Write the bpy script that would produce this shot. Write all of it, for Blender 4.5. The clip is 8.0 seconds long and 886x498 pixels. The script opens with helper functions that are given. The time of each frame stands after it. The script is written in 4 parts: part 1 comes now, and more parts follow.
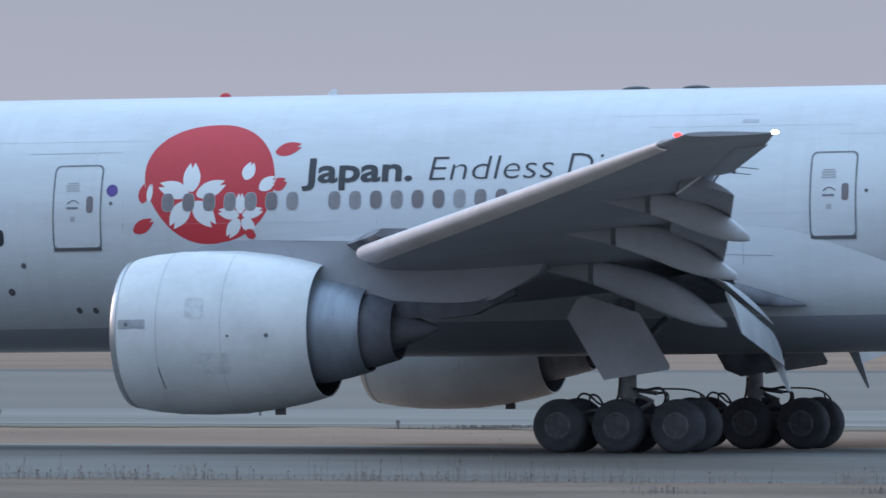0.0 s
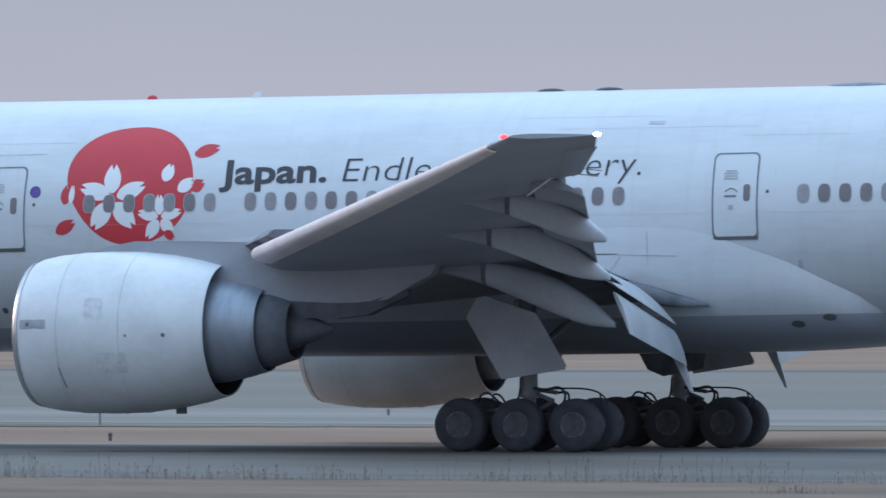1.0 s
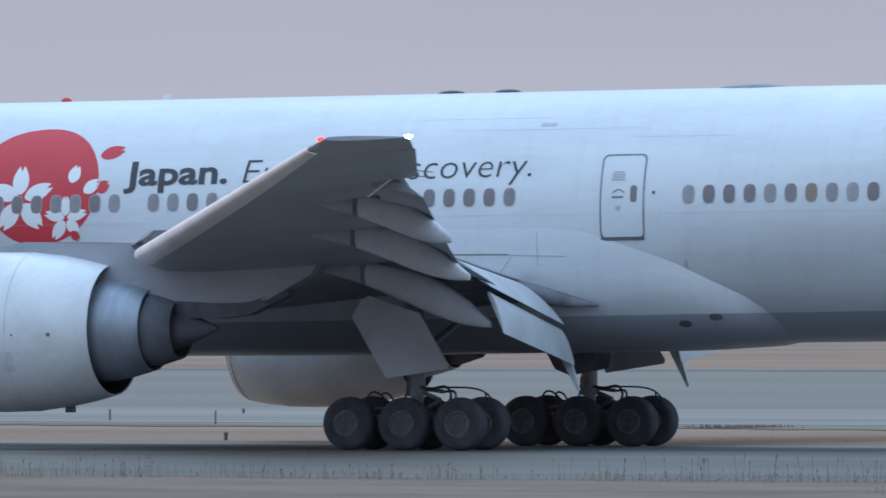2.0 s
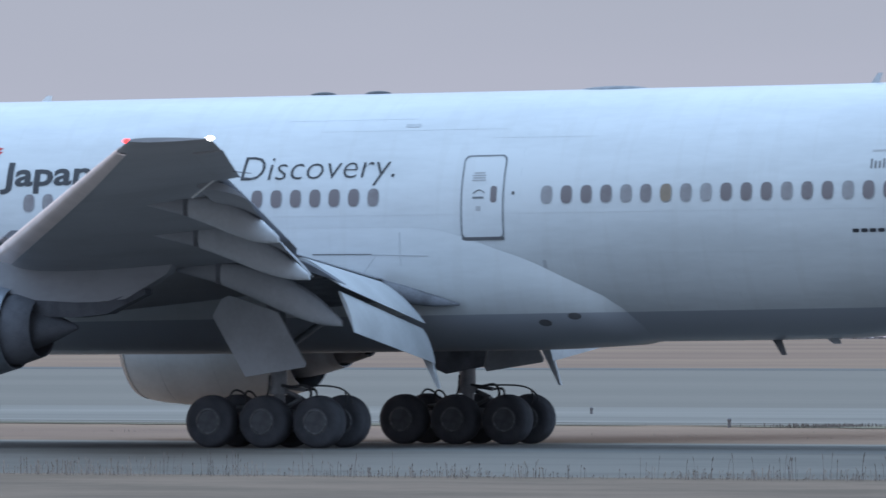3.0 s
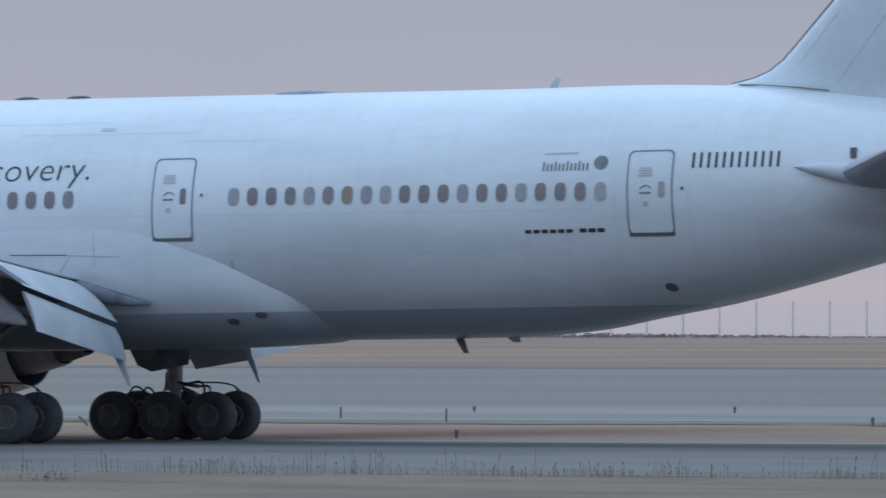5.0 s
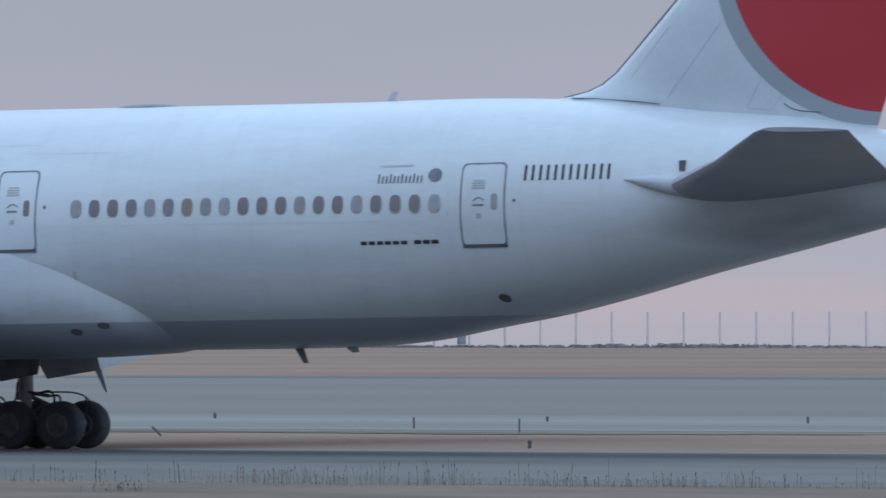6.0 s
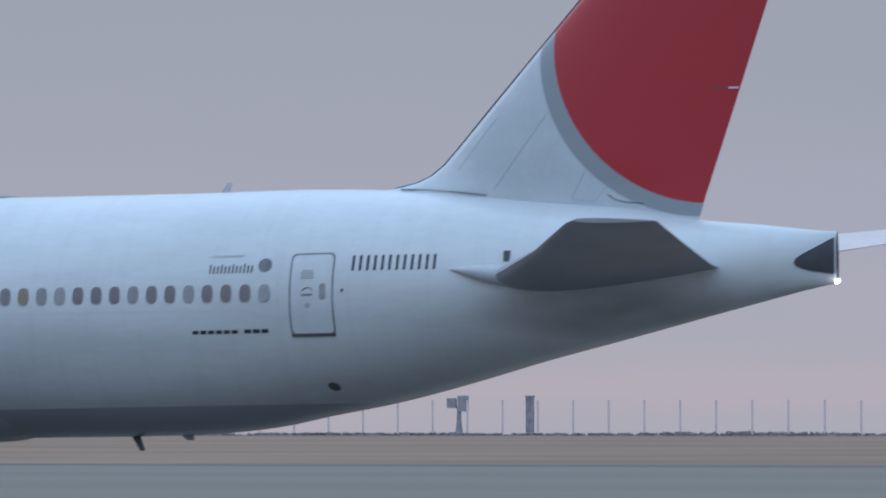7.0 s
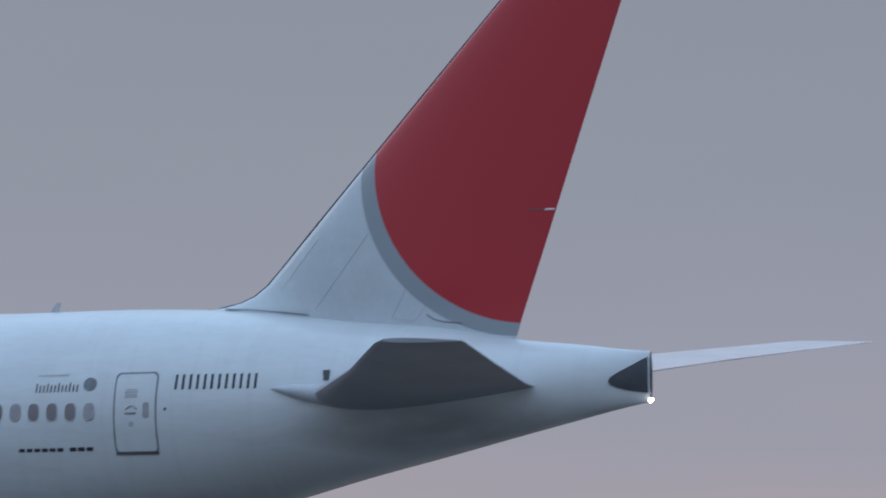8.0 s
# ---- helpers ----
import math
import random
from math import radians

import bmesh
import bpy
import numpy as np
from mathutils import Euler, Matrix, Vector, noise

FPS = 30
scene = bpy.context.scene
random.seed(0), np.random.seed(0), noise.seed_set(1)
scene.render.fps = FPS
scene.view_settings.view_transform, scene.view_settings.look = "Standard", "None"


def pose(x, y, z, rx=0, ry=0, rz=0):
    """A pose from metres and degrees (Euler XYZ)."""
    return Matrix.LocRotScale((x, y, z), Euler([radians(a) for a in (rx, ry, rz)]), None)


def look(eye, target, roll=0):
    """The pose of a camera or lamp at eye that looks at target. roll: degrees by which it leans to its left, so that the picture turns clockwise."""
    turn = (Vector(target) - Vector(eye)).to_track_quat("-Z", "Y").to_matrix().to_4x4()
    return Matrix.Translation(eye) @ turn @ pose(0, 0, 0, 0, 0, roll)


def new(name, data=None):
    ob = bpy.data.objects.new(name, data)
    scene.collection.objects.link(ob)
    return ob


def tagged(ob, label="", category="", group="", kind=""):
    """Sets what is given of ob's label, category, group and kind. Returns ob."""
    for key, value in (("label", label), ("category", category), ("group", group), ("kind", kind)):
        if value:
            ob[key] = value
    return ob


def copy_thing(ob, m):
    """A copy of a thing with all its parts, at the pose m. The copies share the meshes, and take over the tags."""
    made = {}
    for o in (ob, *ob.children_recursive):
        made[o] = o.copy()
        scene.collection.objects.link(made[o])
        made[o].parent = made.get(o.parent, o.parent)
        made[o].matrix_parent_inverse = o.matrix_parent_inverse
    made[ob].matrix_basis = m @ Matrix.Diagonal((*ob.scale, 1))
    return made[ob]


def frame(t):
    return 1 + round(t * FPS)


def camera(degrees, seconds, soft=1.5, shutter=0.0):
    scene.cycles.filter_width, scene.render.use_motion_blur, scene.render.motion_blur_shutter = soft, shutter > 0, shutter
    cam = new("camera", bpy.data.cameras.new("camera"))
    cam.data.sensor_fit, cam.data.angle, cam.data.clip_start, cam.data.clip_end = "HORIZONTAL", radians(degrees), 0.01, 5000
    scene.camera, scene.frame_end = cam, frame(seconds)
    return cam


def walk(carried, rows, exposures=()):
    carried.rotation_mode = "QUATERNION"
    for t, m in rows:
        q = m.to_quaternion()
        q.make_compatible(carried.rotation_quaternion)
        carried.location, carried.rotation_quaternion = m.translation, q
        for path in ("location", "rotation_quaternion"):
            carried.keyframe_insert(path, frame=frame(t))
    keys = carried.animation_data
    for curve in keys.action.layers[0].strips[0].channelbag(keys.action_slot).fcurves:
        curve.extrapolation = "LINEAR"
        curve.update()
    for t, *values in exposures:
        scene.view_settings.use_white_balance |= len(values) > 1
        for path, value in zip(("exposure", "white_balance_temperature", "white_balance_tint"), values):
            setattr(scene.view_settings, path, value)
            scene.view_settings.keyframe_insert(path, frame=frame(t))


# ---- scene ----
# ---------------------------------------------------------------- camera
EYE = Vector((0.0, -189.53, 3.77))
cam = camera(6.0557, 8.0, soft=1.5, shutter=0.4)


def aim(pan, tilt):
    a, e = radians(pan), radians(tilt)
    way = Vector((math.sin(a) * math.cos(e), math.cos(a) * math.cos(e), math.sin(e)))
    return look(EYE, EYE + way * 100, -0.115)


walk(cam, [(t, aim(p, e)) for t, p, e in (
    (0.0, -21.188, 0.292), (0.5, -21.635, 0.293), (1.0, -22.065, 0.293), (2.5, -23.187, 0.289),
    (3.0, -23.454, 0.286), (3.5, -23.671, 0.290), (4.0, -23.934, 0.286), (4.5, -24.184, 0.289),
    (6.0, -24.933, 0.352), (6.5, -25.164, 0.589), (7.0, -25.400, 0.955), (7.5, -25.553, 1.352),
    (8.0, -25.779, 1.755))],
    exposures=[(0.0, 0.07), (1.0, 0.18), (2.5, 0.20), (3.5, 0.19), (4.5, 0.04), (6.0, 0.0), (7.0, -0.08), (8.0, -0.36)])

# ---------------------------------------------------------------- sky and sun
SUN_ELEV, SUN_AZ = radians(16), radians(278)
world = bpy.data.worlds.new("overcast_sky")
scene.world = world
world.use_nodes = True
wt = world.node_tree
wt.nodes.clear()
w_out = wt.nodes.new("ShaderNodeOutputWorld")
w_bg = wt.nodes.new("ShaderNodeBackground")
w_sky = wt.nodes.new("ShaderNodeTexSky")
w_sky.sky_type, w_sky.sun_disc = "NISHITA", False
w_sky.sun_elevation, w_sky.sun_rotation = SUN_ELEV, SUN_AZ
w_sky.air_density, w_sky.dust_density = 1.0, 3.0
w_co = wt.nodes.new("ShaderNodeTexCoord")
w_sep = wt.nodes.new("ShaderNodeSeparateXYZ")
w_ramp = wt.nodes.new("ShaderNodeValToRGB")
w_noise = wt.nodes.new("ShaderNodeTexNoise")
w_noise.inputs["Scale"].default_value = 9.0
w_noise.inputs["Detail"].default_value = 4.0
w_mapn = wt.nodes.new("ShaderNodeMapping")
w_mapn.inputs["Scale"].default_value = (1.0, 1.0, 6.0)
w_add = wt.nodes.new("ShaderNodeMath")
w_add.operation = "MULTIPLY_ADD"
w_add.inputs[1].default_value = 0.03
el = w_ramp.color_ramp.elements
el[0].position, el[0].color = 0.0, (0.55, 0.47, 0.505, 1)
el[1].position, el[1].color = 1.0, (0.86, 1.25, 1.78, 1)
for p, c in ((0.013, (0.505, 0.455, 0.51, 1)), (0.022, (0.445, 0.44, 0.525, 1)), (0.032, (0.405, 0.425, 0.525, 1)), (0.055, (0.365, 0.395, 0.485, 1)), (0.09, (0.33, 0.36, 0.45, 1)),
             (0.16, (0.38, 0.42, 0.51, 1)), (0.27, (0.54, 0.64, 0.82, 1)), (0.55, (0.80, 1.11, 1.52, 1))):
    e_ = el.new(p)
    e_.color = c
w_mix = wt.nodes.new("ShaderNodeMix")
w_mix.data_type = "RGBA"
w_mix.inputs[0].default_value = 0.04
w_dim = wt.nodes.new("ShaderNodeVectorMath")
w_dim.operation = "SCALE"
w_dim.inputs["Scale"].default_value = 0.10
wt.links.new(w_co.outputs["Generated"], w_sep.inputs[0])
wt.links.new(w_co.outputs["Generated"], w_mapn.inputs[0])
wt.links.new(w_mapn.outputs[0], w_noise.inputs[0])
wt.links.new(w_noise.outputs[0], w_add.inputs[0])
wt.links.new(w_sep.outputs[2], w_add.inputs[2])
wt.links.new(w_add.outputs[0], w_ramp.inputs[0])
wt.links.new(w_sky.outputs[0], w_dim.inputs[0])
wt.links.new(w_ramp.outputs[0], w_mix.inputs["A"])
wt.links.new(w_dim.outputs[0], w_mix.inputs["B"])
wt.links.new(w_mix.outputs["Result"], w_bg.inputs[0])
w_bg.inputs[1].default_value = 1.0
wt.links.new(w_bg.outputs[0], w_out.inputs[0])

sun = new("sun", bpy.data.lights.new("sun", "SUN"))
sun.data.energy, sun.data.angle, sun.data.color = 0.36, radians(20), (1.0, 0.74, 0.66)
sun.matrix_world = look((0, 0, 0), (-math.sin(SUN_AZ) * math.cos(SUN_ELEV), -math.cos(SUN_AZ) * math.cos(SUN_ELEV), -math.sin(SUN_ELEV)))


# ---------------------------------------------------------------- materials
def material(name, colour, rough=0.5, metal=0.0, vary=0.08, scale=0.6, grain=30.0, bump=0.0, coat=0.0, streak=(1, 1, 1), per_object=0.0, second=None, gloss=0.5):
    """Principled paint with stains at a large scale and grain at a small one."""
    m = bpy.data.materials.new(name)
    m.use_nodes = True
    nt = m.node_tree
    b = nt.nodes["Principled BSDF"]
    co = nt.nodes.new("ShaderNodeTexCoord")
    mp = nt.nodes.new("ShaderNodeMapping")
    mp.inputs["Scale"].default_value = streak
    nt.links.new(co.outputs["Object"], mp.inputs[0])
    n1 = nt.nodes.new("ShaderNodeTexNoise")
    n1.inputs["Scale"].default_value, n1.inputs["Detail"].default_value = scale, 6
    n2 = nt.nodes.new("ShaderNodeTexNoise")
    n2.inputs["Scale"].default_value, n2.inputs["Detail"].default_value = grain, 3
    nt.links.new(mp.outputs[0], n1.inputs[0])
    nt.links.new(mp.outputs[0], n2.inputs[0])
    r = nt.nodes.new("ShaderNodeValToRGB")
    dark = tuple(c * (1 - vary * 2.2) for c in colour) if second is None else second
    r.color_ramp.elements[0].position, r.color_ramp.elements[0].color = 0.36, (*dark, 1)
    r.color_ramp.elements[1].position, r.color_ramp.elements[1].color = 0.62, (*colour, 1)
    ad = nt.nodes.new("ShaderNodeMath")
    ad.operation = "MULTIPLY_ADD"
    ad.inputs[1].default_value = 0.35
    sb = nt.nodes.new("ShaderNodeMath")
    sb.operation = "SUBTRACT"
    sb.inputs[1].default_value = 0.175 + per_object * 0.75
    nt.links.new(n2.outputs[0], ad.inputs[0])
    nt.links.new(n1.outputs[0], ad.inputs[2])
    nt.links.new(ad.outputs[0], sb.inputs[0])
    last = sb
    if per_object:
        oi = nt.nodes.new("ShaderNodeObjectInfo")
        ob_ = nt.nodes.new("ShaderNodeMath")
        ob_.operation = "MULTIPLY_ADD"
        ob_.inputs[1].default_value = per_object
        nt.links.new(oi.outputs["Random"], ob_.inputs[0])
        nt.links.new(sb.outputs[0], ob_.inputs[2])
        last = ob_
    nt.links.new(last.outputs[0], r.inputs[0])
    nt.links.new(r.outputs[0], b.inputs["Base Color"])
    b.inputs["Roughness"].default_value, b.inputs["Metallic"].default_value = rough, metal
    b.inputs["Coat Weight"].default_value = coat
    b.inputs["Specular IOR Level"].default_value = gloss
    b.inputs["Coat Roughness"].default_value = 0.25
    if bump:
        bp = nt.nodes.new("ShaderNodeBump")
        bp.inputs["Strength"].default_value, bp.inputs["Distance"].default_value = bump, 0.05
        nt.links.new(n2.outputs[0], bp.inputs["Height"])
        nt.links.new(bp.outputs[0], b.inputs["Normal"])
    return m


def painted_over(m, test_nodes, colours):
    """Lays areas of other paint over a material: each test gives 1 where its paint lies."""
    nt = m.node_tree
    b = nt.nodes["Principled BSDF"]
    src = b.inputs["Base Color"].links[0].from_socket
    for build, c in zip(test_nodes, colours):
        fac = build(nt)
        mx = nt.nodes.new("ShaderNodeMix")
        mx.data_type = "RGBA"
        nt.links.new(fac, mx.inputs[0])
        nt.links.new(src, mx.inputs["A"])
        mx.inputs["B"].default_value = (*c, 1)
        src = mx.outputs["Result"]
    nt.links.new(src, b.inputs["Base Color"])
    return m


def node_math(nt, op, a, b=None):
    n = nt.nodes.new("ShaderNodeMath")
    n.operation = op
    for i, v_ in enumerate((a, b)):
        if v_ is None:
            continue
        if isinstance(v_, (int, float)):
            n.inputs[i].default_value = v_
        else:
            nt.links.new(v_, n.inputs[i])
    return n.outputs[0]


def object_xyz(nt):
    co = nt.nodes.new("ShaderNodeTexCoord")
    sp = nt.nodes.new("ShaderNodeSeparateXYZ")
    nt.links.new(co.outputs["Object"], sp.inputs[0])
    return sp.outputs


GX = 31.78          # main gear's station behind the nose
ZC = 5.534          # height of the fuselage axis over the main gear
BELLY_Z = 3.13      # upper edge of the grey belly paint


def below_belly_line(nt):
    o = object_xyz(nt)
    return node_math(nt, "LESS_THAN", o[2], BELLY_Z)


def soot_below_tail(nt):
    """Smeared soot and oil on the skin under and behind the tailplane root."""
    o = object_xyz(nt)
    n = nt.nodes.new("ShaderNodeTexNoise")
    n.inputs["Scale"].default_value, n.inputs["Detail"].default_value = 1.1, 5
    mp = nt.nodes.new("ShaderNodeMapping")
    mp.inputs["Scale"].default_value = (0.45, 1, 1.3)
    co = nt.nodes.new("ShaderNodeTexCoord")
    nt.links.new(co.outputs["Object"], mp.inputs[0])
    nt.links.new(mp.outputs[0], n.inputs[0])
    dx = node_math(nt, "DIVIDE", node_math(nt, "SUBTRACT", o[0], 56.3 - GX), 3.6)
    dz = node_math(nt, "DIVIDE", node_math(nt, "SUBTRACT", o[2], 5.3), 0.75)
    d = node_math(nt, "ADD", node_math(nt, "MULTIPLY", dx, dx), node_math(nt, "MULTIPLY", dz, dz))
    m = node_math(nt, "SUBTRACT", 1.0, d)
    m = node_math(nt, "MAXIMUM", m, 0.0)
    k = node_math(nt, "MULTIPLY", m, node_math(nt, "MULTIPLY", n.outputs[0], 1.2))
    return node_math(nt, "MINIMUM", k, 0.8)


def fin_disc(x, z, radius):
    """Paint with a round lower edge about a station and a height, filling the fin above."""
    def build(nt):
        o = object_xyz(nt)
        dx = node_math(nt, "SUBTRACT", o[0], x - GX)
        dz = node_math(nt, "MINIMUM", node_math(nt, "SUBTRACT", o[2], z), 0.0)
        d = node_math(nt, "SQRT", node_math(nt, "ADD", node_math(nt, "MULTIPLY", dx, dx), node_math(nt, "MULTIPLY", dz, dz)))
        return node_math(nt, "LESS_THAN", d, radius)
    return build


def rain_streaks(nt):
    """Thin grey run-off streaks down the sides."""
    n = nt.nodes.new("ShaderNodeTexNoise")
    n.inputs["Scale"].default_value, n.inputs["Detail"].default_value = 1.0, 4
    mp = nt.nodes.new("ShaderNodeMapping")
    mp.inputs["Scale"].default_value = (2.6, 0.3, 0.22)
    co = nt.nodes.new("ShaderNodeTexCoord")
    nt.links.new(co.outputs["Object"], mp.inputs[0])
    nt.links.new(mp.outputs[0], n.inputs[0])
    k = node_math(nt, "MULTIPLY", node_math(nt, "SUBTRACT", n.outputs[0], 0.54), 2.2)
    return node_math(nt, "MINIMUM", node_math(nt, "MAXIMUM", k, 0.0), 0.09)


RED = (0.45, 0.027, 0.040)
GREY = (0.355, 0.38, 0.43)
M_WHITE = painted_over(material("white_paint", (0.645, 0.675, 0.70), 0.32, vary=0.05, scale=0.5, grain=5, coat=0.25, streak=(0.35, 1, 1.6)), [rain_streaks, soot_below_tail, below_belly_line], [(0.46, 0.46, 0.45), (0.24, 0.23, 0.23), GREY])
M_NAC = material("nacelle_paint", (0.70, 0.72, 0.735), 0.38, vary=0.055, scale=0.8, grain=6, coat=0.15, streak=(1, 1, 1))
M_FIN = painted_over(material("fin_paint", (0.56, 0.61, 0.645), 0.35, vary=0.05, scale=0.5, grain=6, coat=0.2), [fin_disc(58.45, 11.89, 4.30), fin_disc(58.69, 12.05, 4.14)], [(0.30, 0.33, 0.36), RED])
M_RED = material("red_paint", (0.60, 0.038, 0.052), 0.45, vary=0.04, scale=0.8, grain=9)
M_DECAL = material("white_emblem_paint", (0.78, 0.79, 0.80), 0.35, vary=0.02)
M_WING = material("wing_grey_paint", (0.365, 0.38, 0.42), 0.42, vary=0.07, scale=0.7, grain=8, streak=(0.5, 1, 1))
M_FLAP = material("flap_grey_paint", (0.52, 0.55, 0.58), 0.35, vary=0.08, scale=0.8, grain=9, streak=(0.4, 1, 1), coat=0.2)
M_CANOE = material("fairing_grey_paint", (0.52, 0.545, 0.585), 0.4, vary=0.08, scale=0.9, grain=9)
# bare metal whose pink base colour carries the low sky's glow
M_SLAT = material("glow_tinted_bare_metal", (0.90, 0.79, 0.77), 0.40, 0.4, vary=0.05, scale=1.2)
# far tailplane: same paint, with the warm glow mixed into a pale tint
M_STAB_LIT = material("stabiliser_lit_tint", (0.70, 0.60, 0.58), 0.45, vary=0.05, scale=0.7)
# near tailplane: darker copy, the underside's shade put into its colour
M_STAB_SHADED = material("stabiliser_shaded_tint", (0.33, 0.335, 0.375), 0.42, vary=0.06, scale=0.7)
M_CORE = material("core_cowl_titanium", (0.33, 0.37, 0.43), 0.45, 0.45, vary=0.10, scale=1.4, grain=12, streak=(2.5, 0.6, 0.6))
M_NOZ = material("scorched_nozzle_metal", (0.14, 0.148, 0.175), 0.8, 0.05, vary=0.15, scale=2)
M_LIP = material("polished_inlet_lip", (0.62, 0.64, 0.67), 0.25, 0.9, vary=0.03)
# liner and tyre set paler than their own black, haze mixed into the colour
M_DARK = material("dark_fan_liner", (0.075, 0.08, 0.095), 0.6, vary=0.2)
M_TYRE = material("hazed_tyre_rubber", (0.092, 0.097, 0.115), 0.9, vary=0.15, scale=3, grain=40, bump=0.15)
M_RIM = material("wheel_hub_paint", (0.13, 0.137, 0.155), 0.55, 0.2, vary=0.15, scale=5)
M_FLANGE = material("worn_rim_metal", (0.25, 0.26, 0.285), 0.5, 0.3, vary=0.25, scale=9)
M_GEAR = material("gear_steel_paint", (0.27, 0.28, 0.30), 0.4, 0.3, vary=0.15, scale=3)
M_HOSE = material("hydraulic_hose", (0.05, 0.052, 0.06), 0.6, vary=0.1)
# well metal lightened as well, standing in for haze over dark parts
M_BAY = material("hazed_well_metal", (0.19, 0.20, 0.23), 0.6, vary=0.2, scale=2)
M_TEXT = material("charcoal_lettering", (0.035, 0.036, 0.045), 0.4, vary=0.05)
M_LINE = material("door_seal_grey", (0.13, 0.13, 0.14), 0.5, vary=0.1)
M_SEAL = material("door_seal_light_grey", (0.22, 0.235, 0.26), 0.5, vary=0.15, scale=4)
M_FAINT = material("faint_placard_grey", (0.48, 0.49, 0.51), 0.5, vary=0.1)
M_GLASS = material("cabin_window", (0.37, 0.375, 0.395), 0.15, vary=0.1, scale=0.4, grain=2, per_object=0.40, second=(0.185, 0.162, 0.172))
M_PLATE = material("marking_plate_grey", (0.38, 0.39, 0.42), 0.5, vary=0.1, scale=3)
M_LIT = material("cabin_window_lit", (0.30, 0.24, 0.185), 0.2, vary=0.1)
M_BEZEL = material("window_bezel", (0.46, 0.48, 0.51), 0.4, vary=0.03)
M_LAP = material("skin_lap_joint", (0.56, 0.59, 0.62), 0.5, vary=0.1, scale=1.5)
M_WORN = material("greyed_patch", (0.66, 0.68, 0.70), 0.45, vary=0.09, scale=4, grain=12)
M_PURPLE = material("purple_sticker", (0.12, 0.07, 0.34), 0.4, vary=0.2, scale=6)
M_GRASS = material("dry_grass", (0.305, 0.210, 0.152), 1.0, gloss=0.05, vary=0.2, scale=0.05, grain=1.3, bump=0.3, second=(0.245, 0.166, 0.128), streak=(0.5, 1, 1))
M_TURF = material("near_dry_turf", (0.235, 0.175, 0.135), 1.0, gloss=0.05, vary=0.2, scale=0.25, grain=3.0, bump=0.3, second=(0.165, 0.128, 0.100), streak=(0.6, 1, 1))
M_VERGE = material("olive_short_grass", (0.215, 0.19, 0.14), 1.0, gloss=0.05, vary=0.25, scale=0.08, grain=2.0, bump=0.2, streak=(0.2, 1, 1))
M_TARMAC = material("worn_taxiway", (0.15, 0.147, 0.14), 0.95, gloss=0.15, vary=0.15, scale=0.07, grain=2.0, bump=0.05, streak=(0.12, 1, 1))
M_SHOULDER = material("weathered_shoulder", (0.185, 0.170, 0.152), 0.95, gloss=0.15, vary=0.14, scale=0.12, grain=1.5, bump=0.05, streak=(0.3, 1, 1))
M_APRON = material("pale_runway_concrete", (0.22, 0.195, 0.168), 0.95, gloss=0.12, vary=0.05, scale=0.03, grain=0.6, bump=0.05, streak=(0.15, 1, 1))
M_LINEW = material("pale_edge_concrete", (0.275, 0.25, 0.222), 0.95, gloss=0.12, vary=0.12, scale=0.1, grain=1.0, streak=(0.1, 1, 1))
M_WEED = material("dry_weed", (0.24, 0.20, 0.185), 0.95, gloss=0.1, vary=0.2, scale=2)
M_STRAW = material("pale_straw", (0.37, 0.305, 0.265), 0.95, gloss=0.1, vary=0.2, scale=2)
M_BURNT = material("withered_dark_grass", (0.25, 0.20, 0.18), 0.95, gloss=0.1, vary=0.2, scale=2)
# fence metal painted pale pink to imitate haze at that distance
M_FENCE = material("hazed_fence_metal", (0.78, 0.67, 0.67), 0.8, 0.0, vary=0.08, scale=2)
M_PILLAR = material("weathered_pillar", (0.36, 0.345, 0.38), 0.85, vary=0.15, scale=2)
M_BUSH = material("low_far_bush", (0.22, 0.185, 0.185), 0.95, vary=0.2, scale=0.3)
M_WATER = material("hazy_sea_water", (0.40, 0.37, 0.38), 0.0, vary=0.05, scale=0.01, grain=0.1)
M_MARK = material("marker_post_paint", (0.17, 0.155, 0.155), 0.6, vary=0.1)


def glow(name, colour, strength):
    m = bpy.data.materials.new(name)
    m.use_nodes = True
    b = m.node_tree.nodes["Principled BSDF"]
    b.inputs["Base Color"].default_value = (*colour, 1)
    b.inputs["Emission Color"].default_value = (*colour, 1)
    b.inputs["Emission Strength"].default_value = strength
    return m


M_NAVRED = glow("red_navigation_lamp", (1.0, 0.03, 0.03), 4)
M_STROBE = glow("white_strobe_lamp", (1.0, 0.90, 0.84), 22)


# ---------------------------------------------------------------- mesh helpers
def mesh_part(name, verts, faces, mat, parent=None, label="", smooth=True, sharp=35):
    me = bpy.data.meshes.new(name)
    me.from_pydata([tuple(v_) for v_ in verts], [], faces)
    bm = bmesh.new()
    bm.from_mesh(me)
    bmesh.ops.recalc_face_normals(bm, faces=bm.faces)
    bm.to_mesh(me)
    bm.free()
    me.polygons.foreach_set("use_smooth", [smooth] * len(me.polygons))
    if smooth:
        me.set_sharp_from_angle(angle=radians(sharp))
    me.materials.append(mat)
    ob = new(name, me)
    if parent is not None:
        ob.parent = parent
    return tagged(ob, label)


def part(name, bm, mat, parent=None, label="", smooth=True):
    me = bpy.data.meshes.new(name)
    bm.to_mesh(me)
    bm.free()
    me.polygons.foreach_set("use_smooth", [smooth] * len(me.polygons))
    if smooth:
        me.set_sharp_from_angle(angle=radians(35))
    me.materials.append(mat)
    ob = new(name, me)
    if parent is not None:
        ob.parent = parent
    return tagged(ob, label)


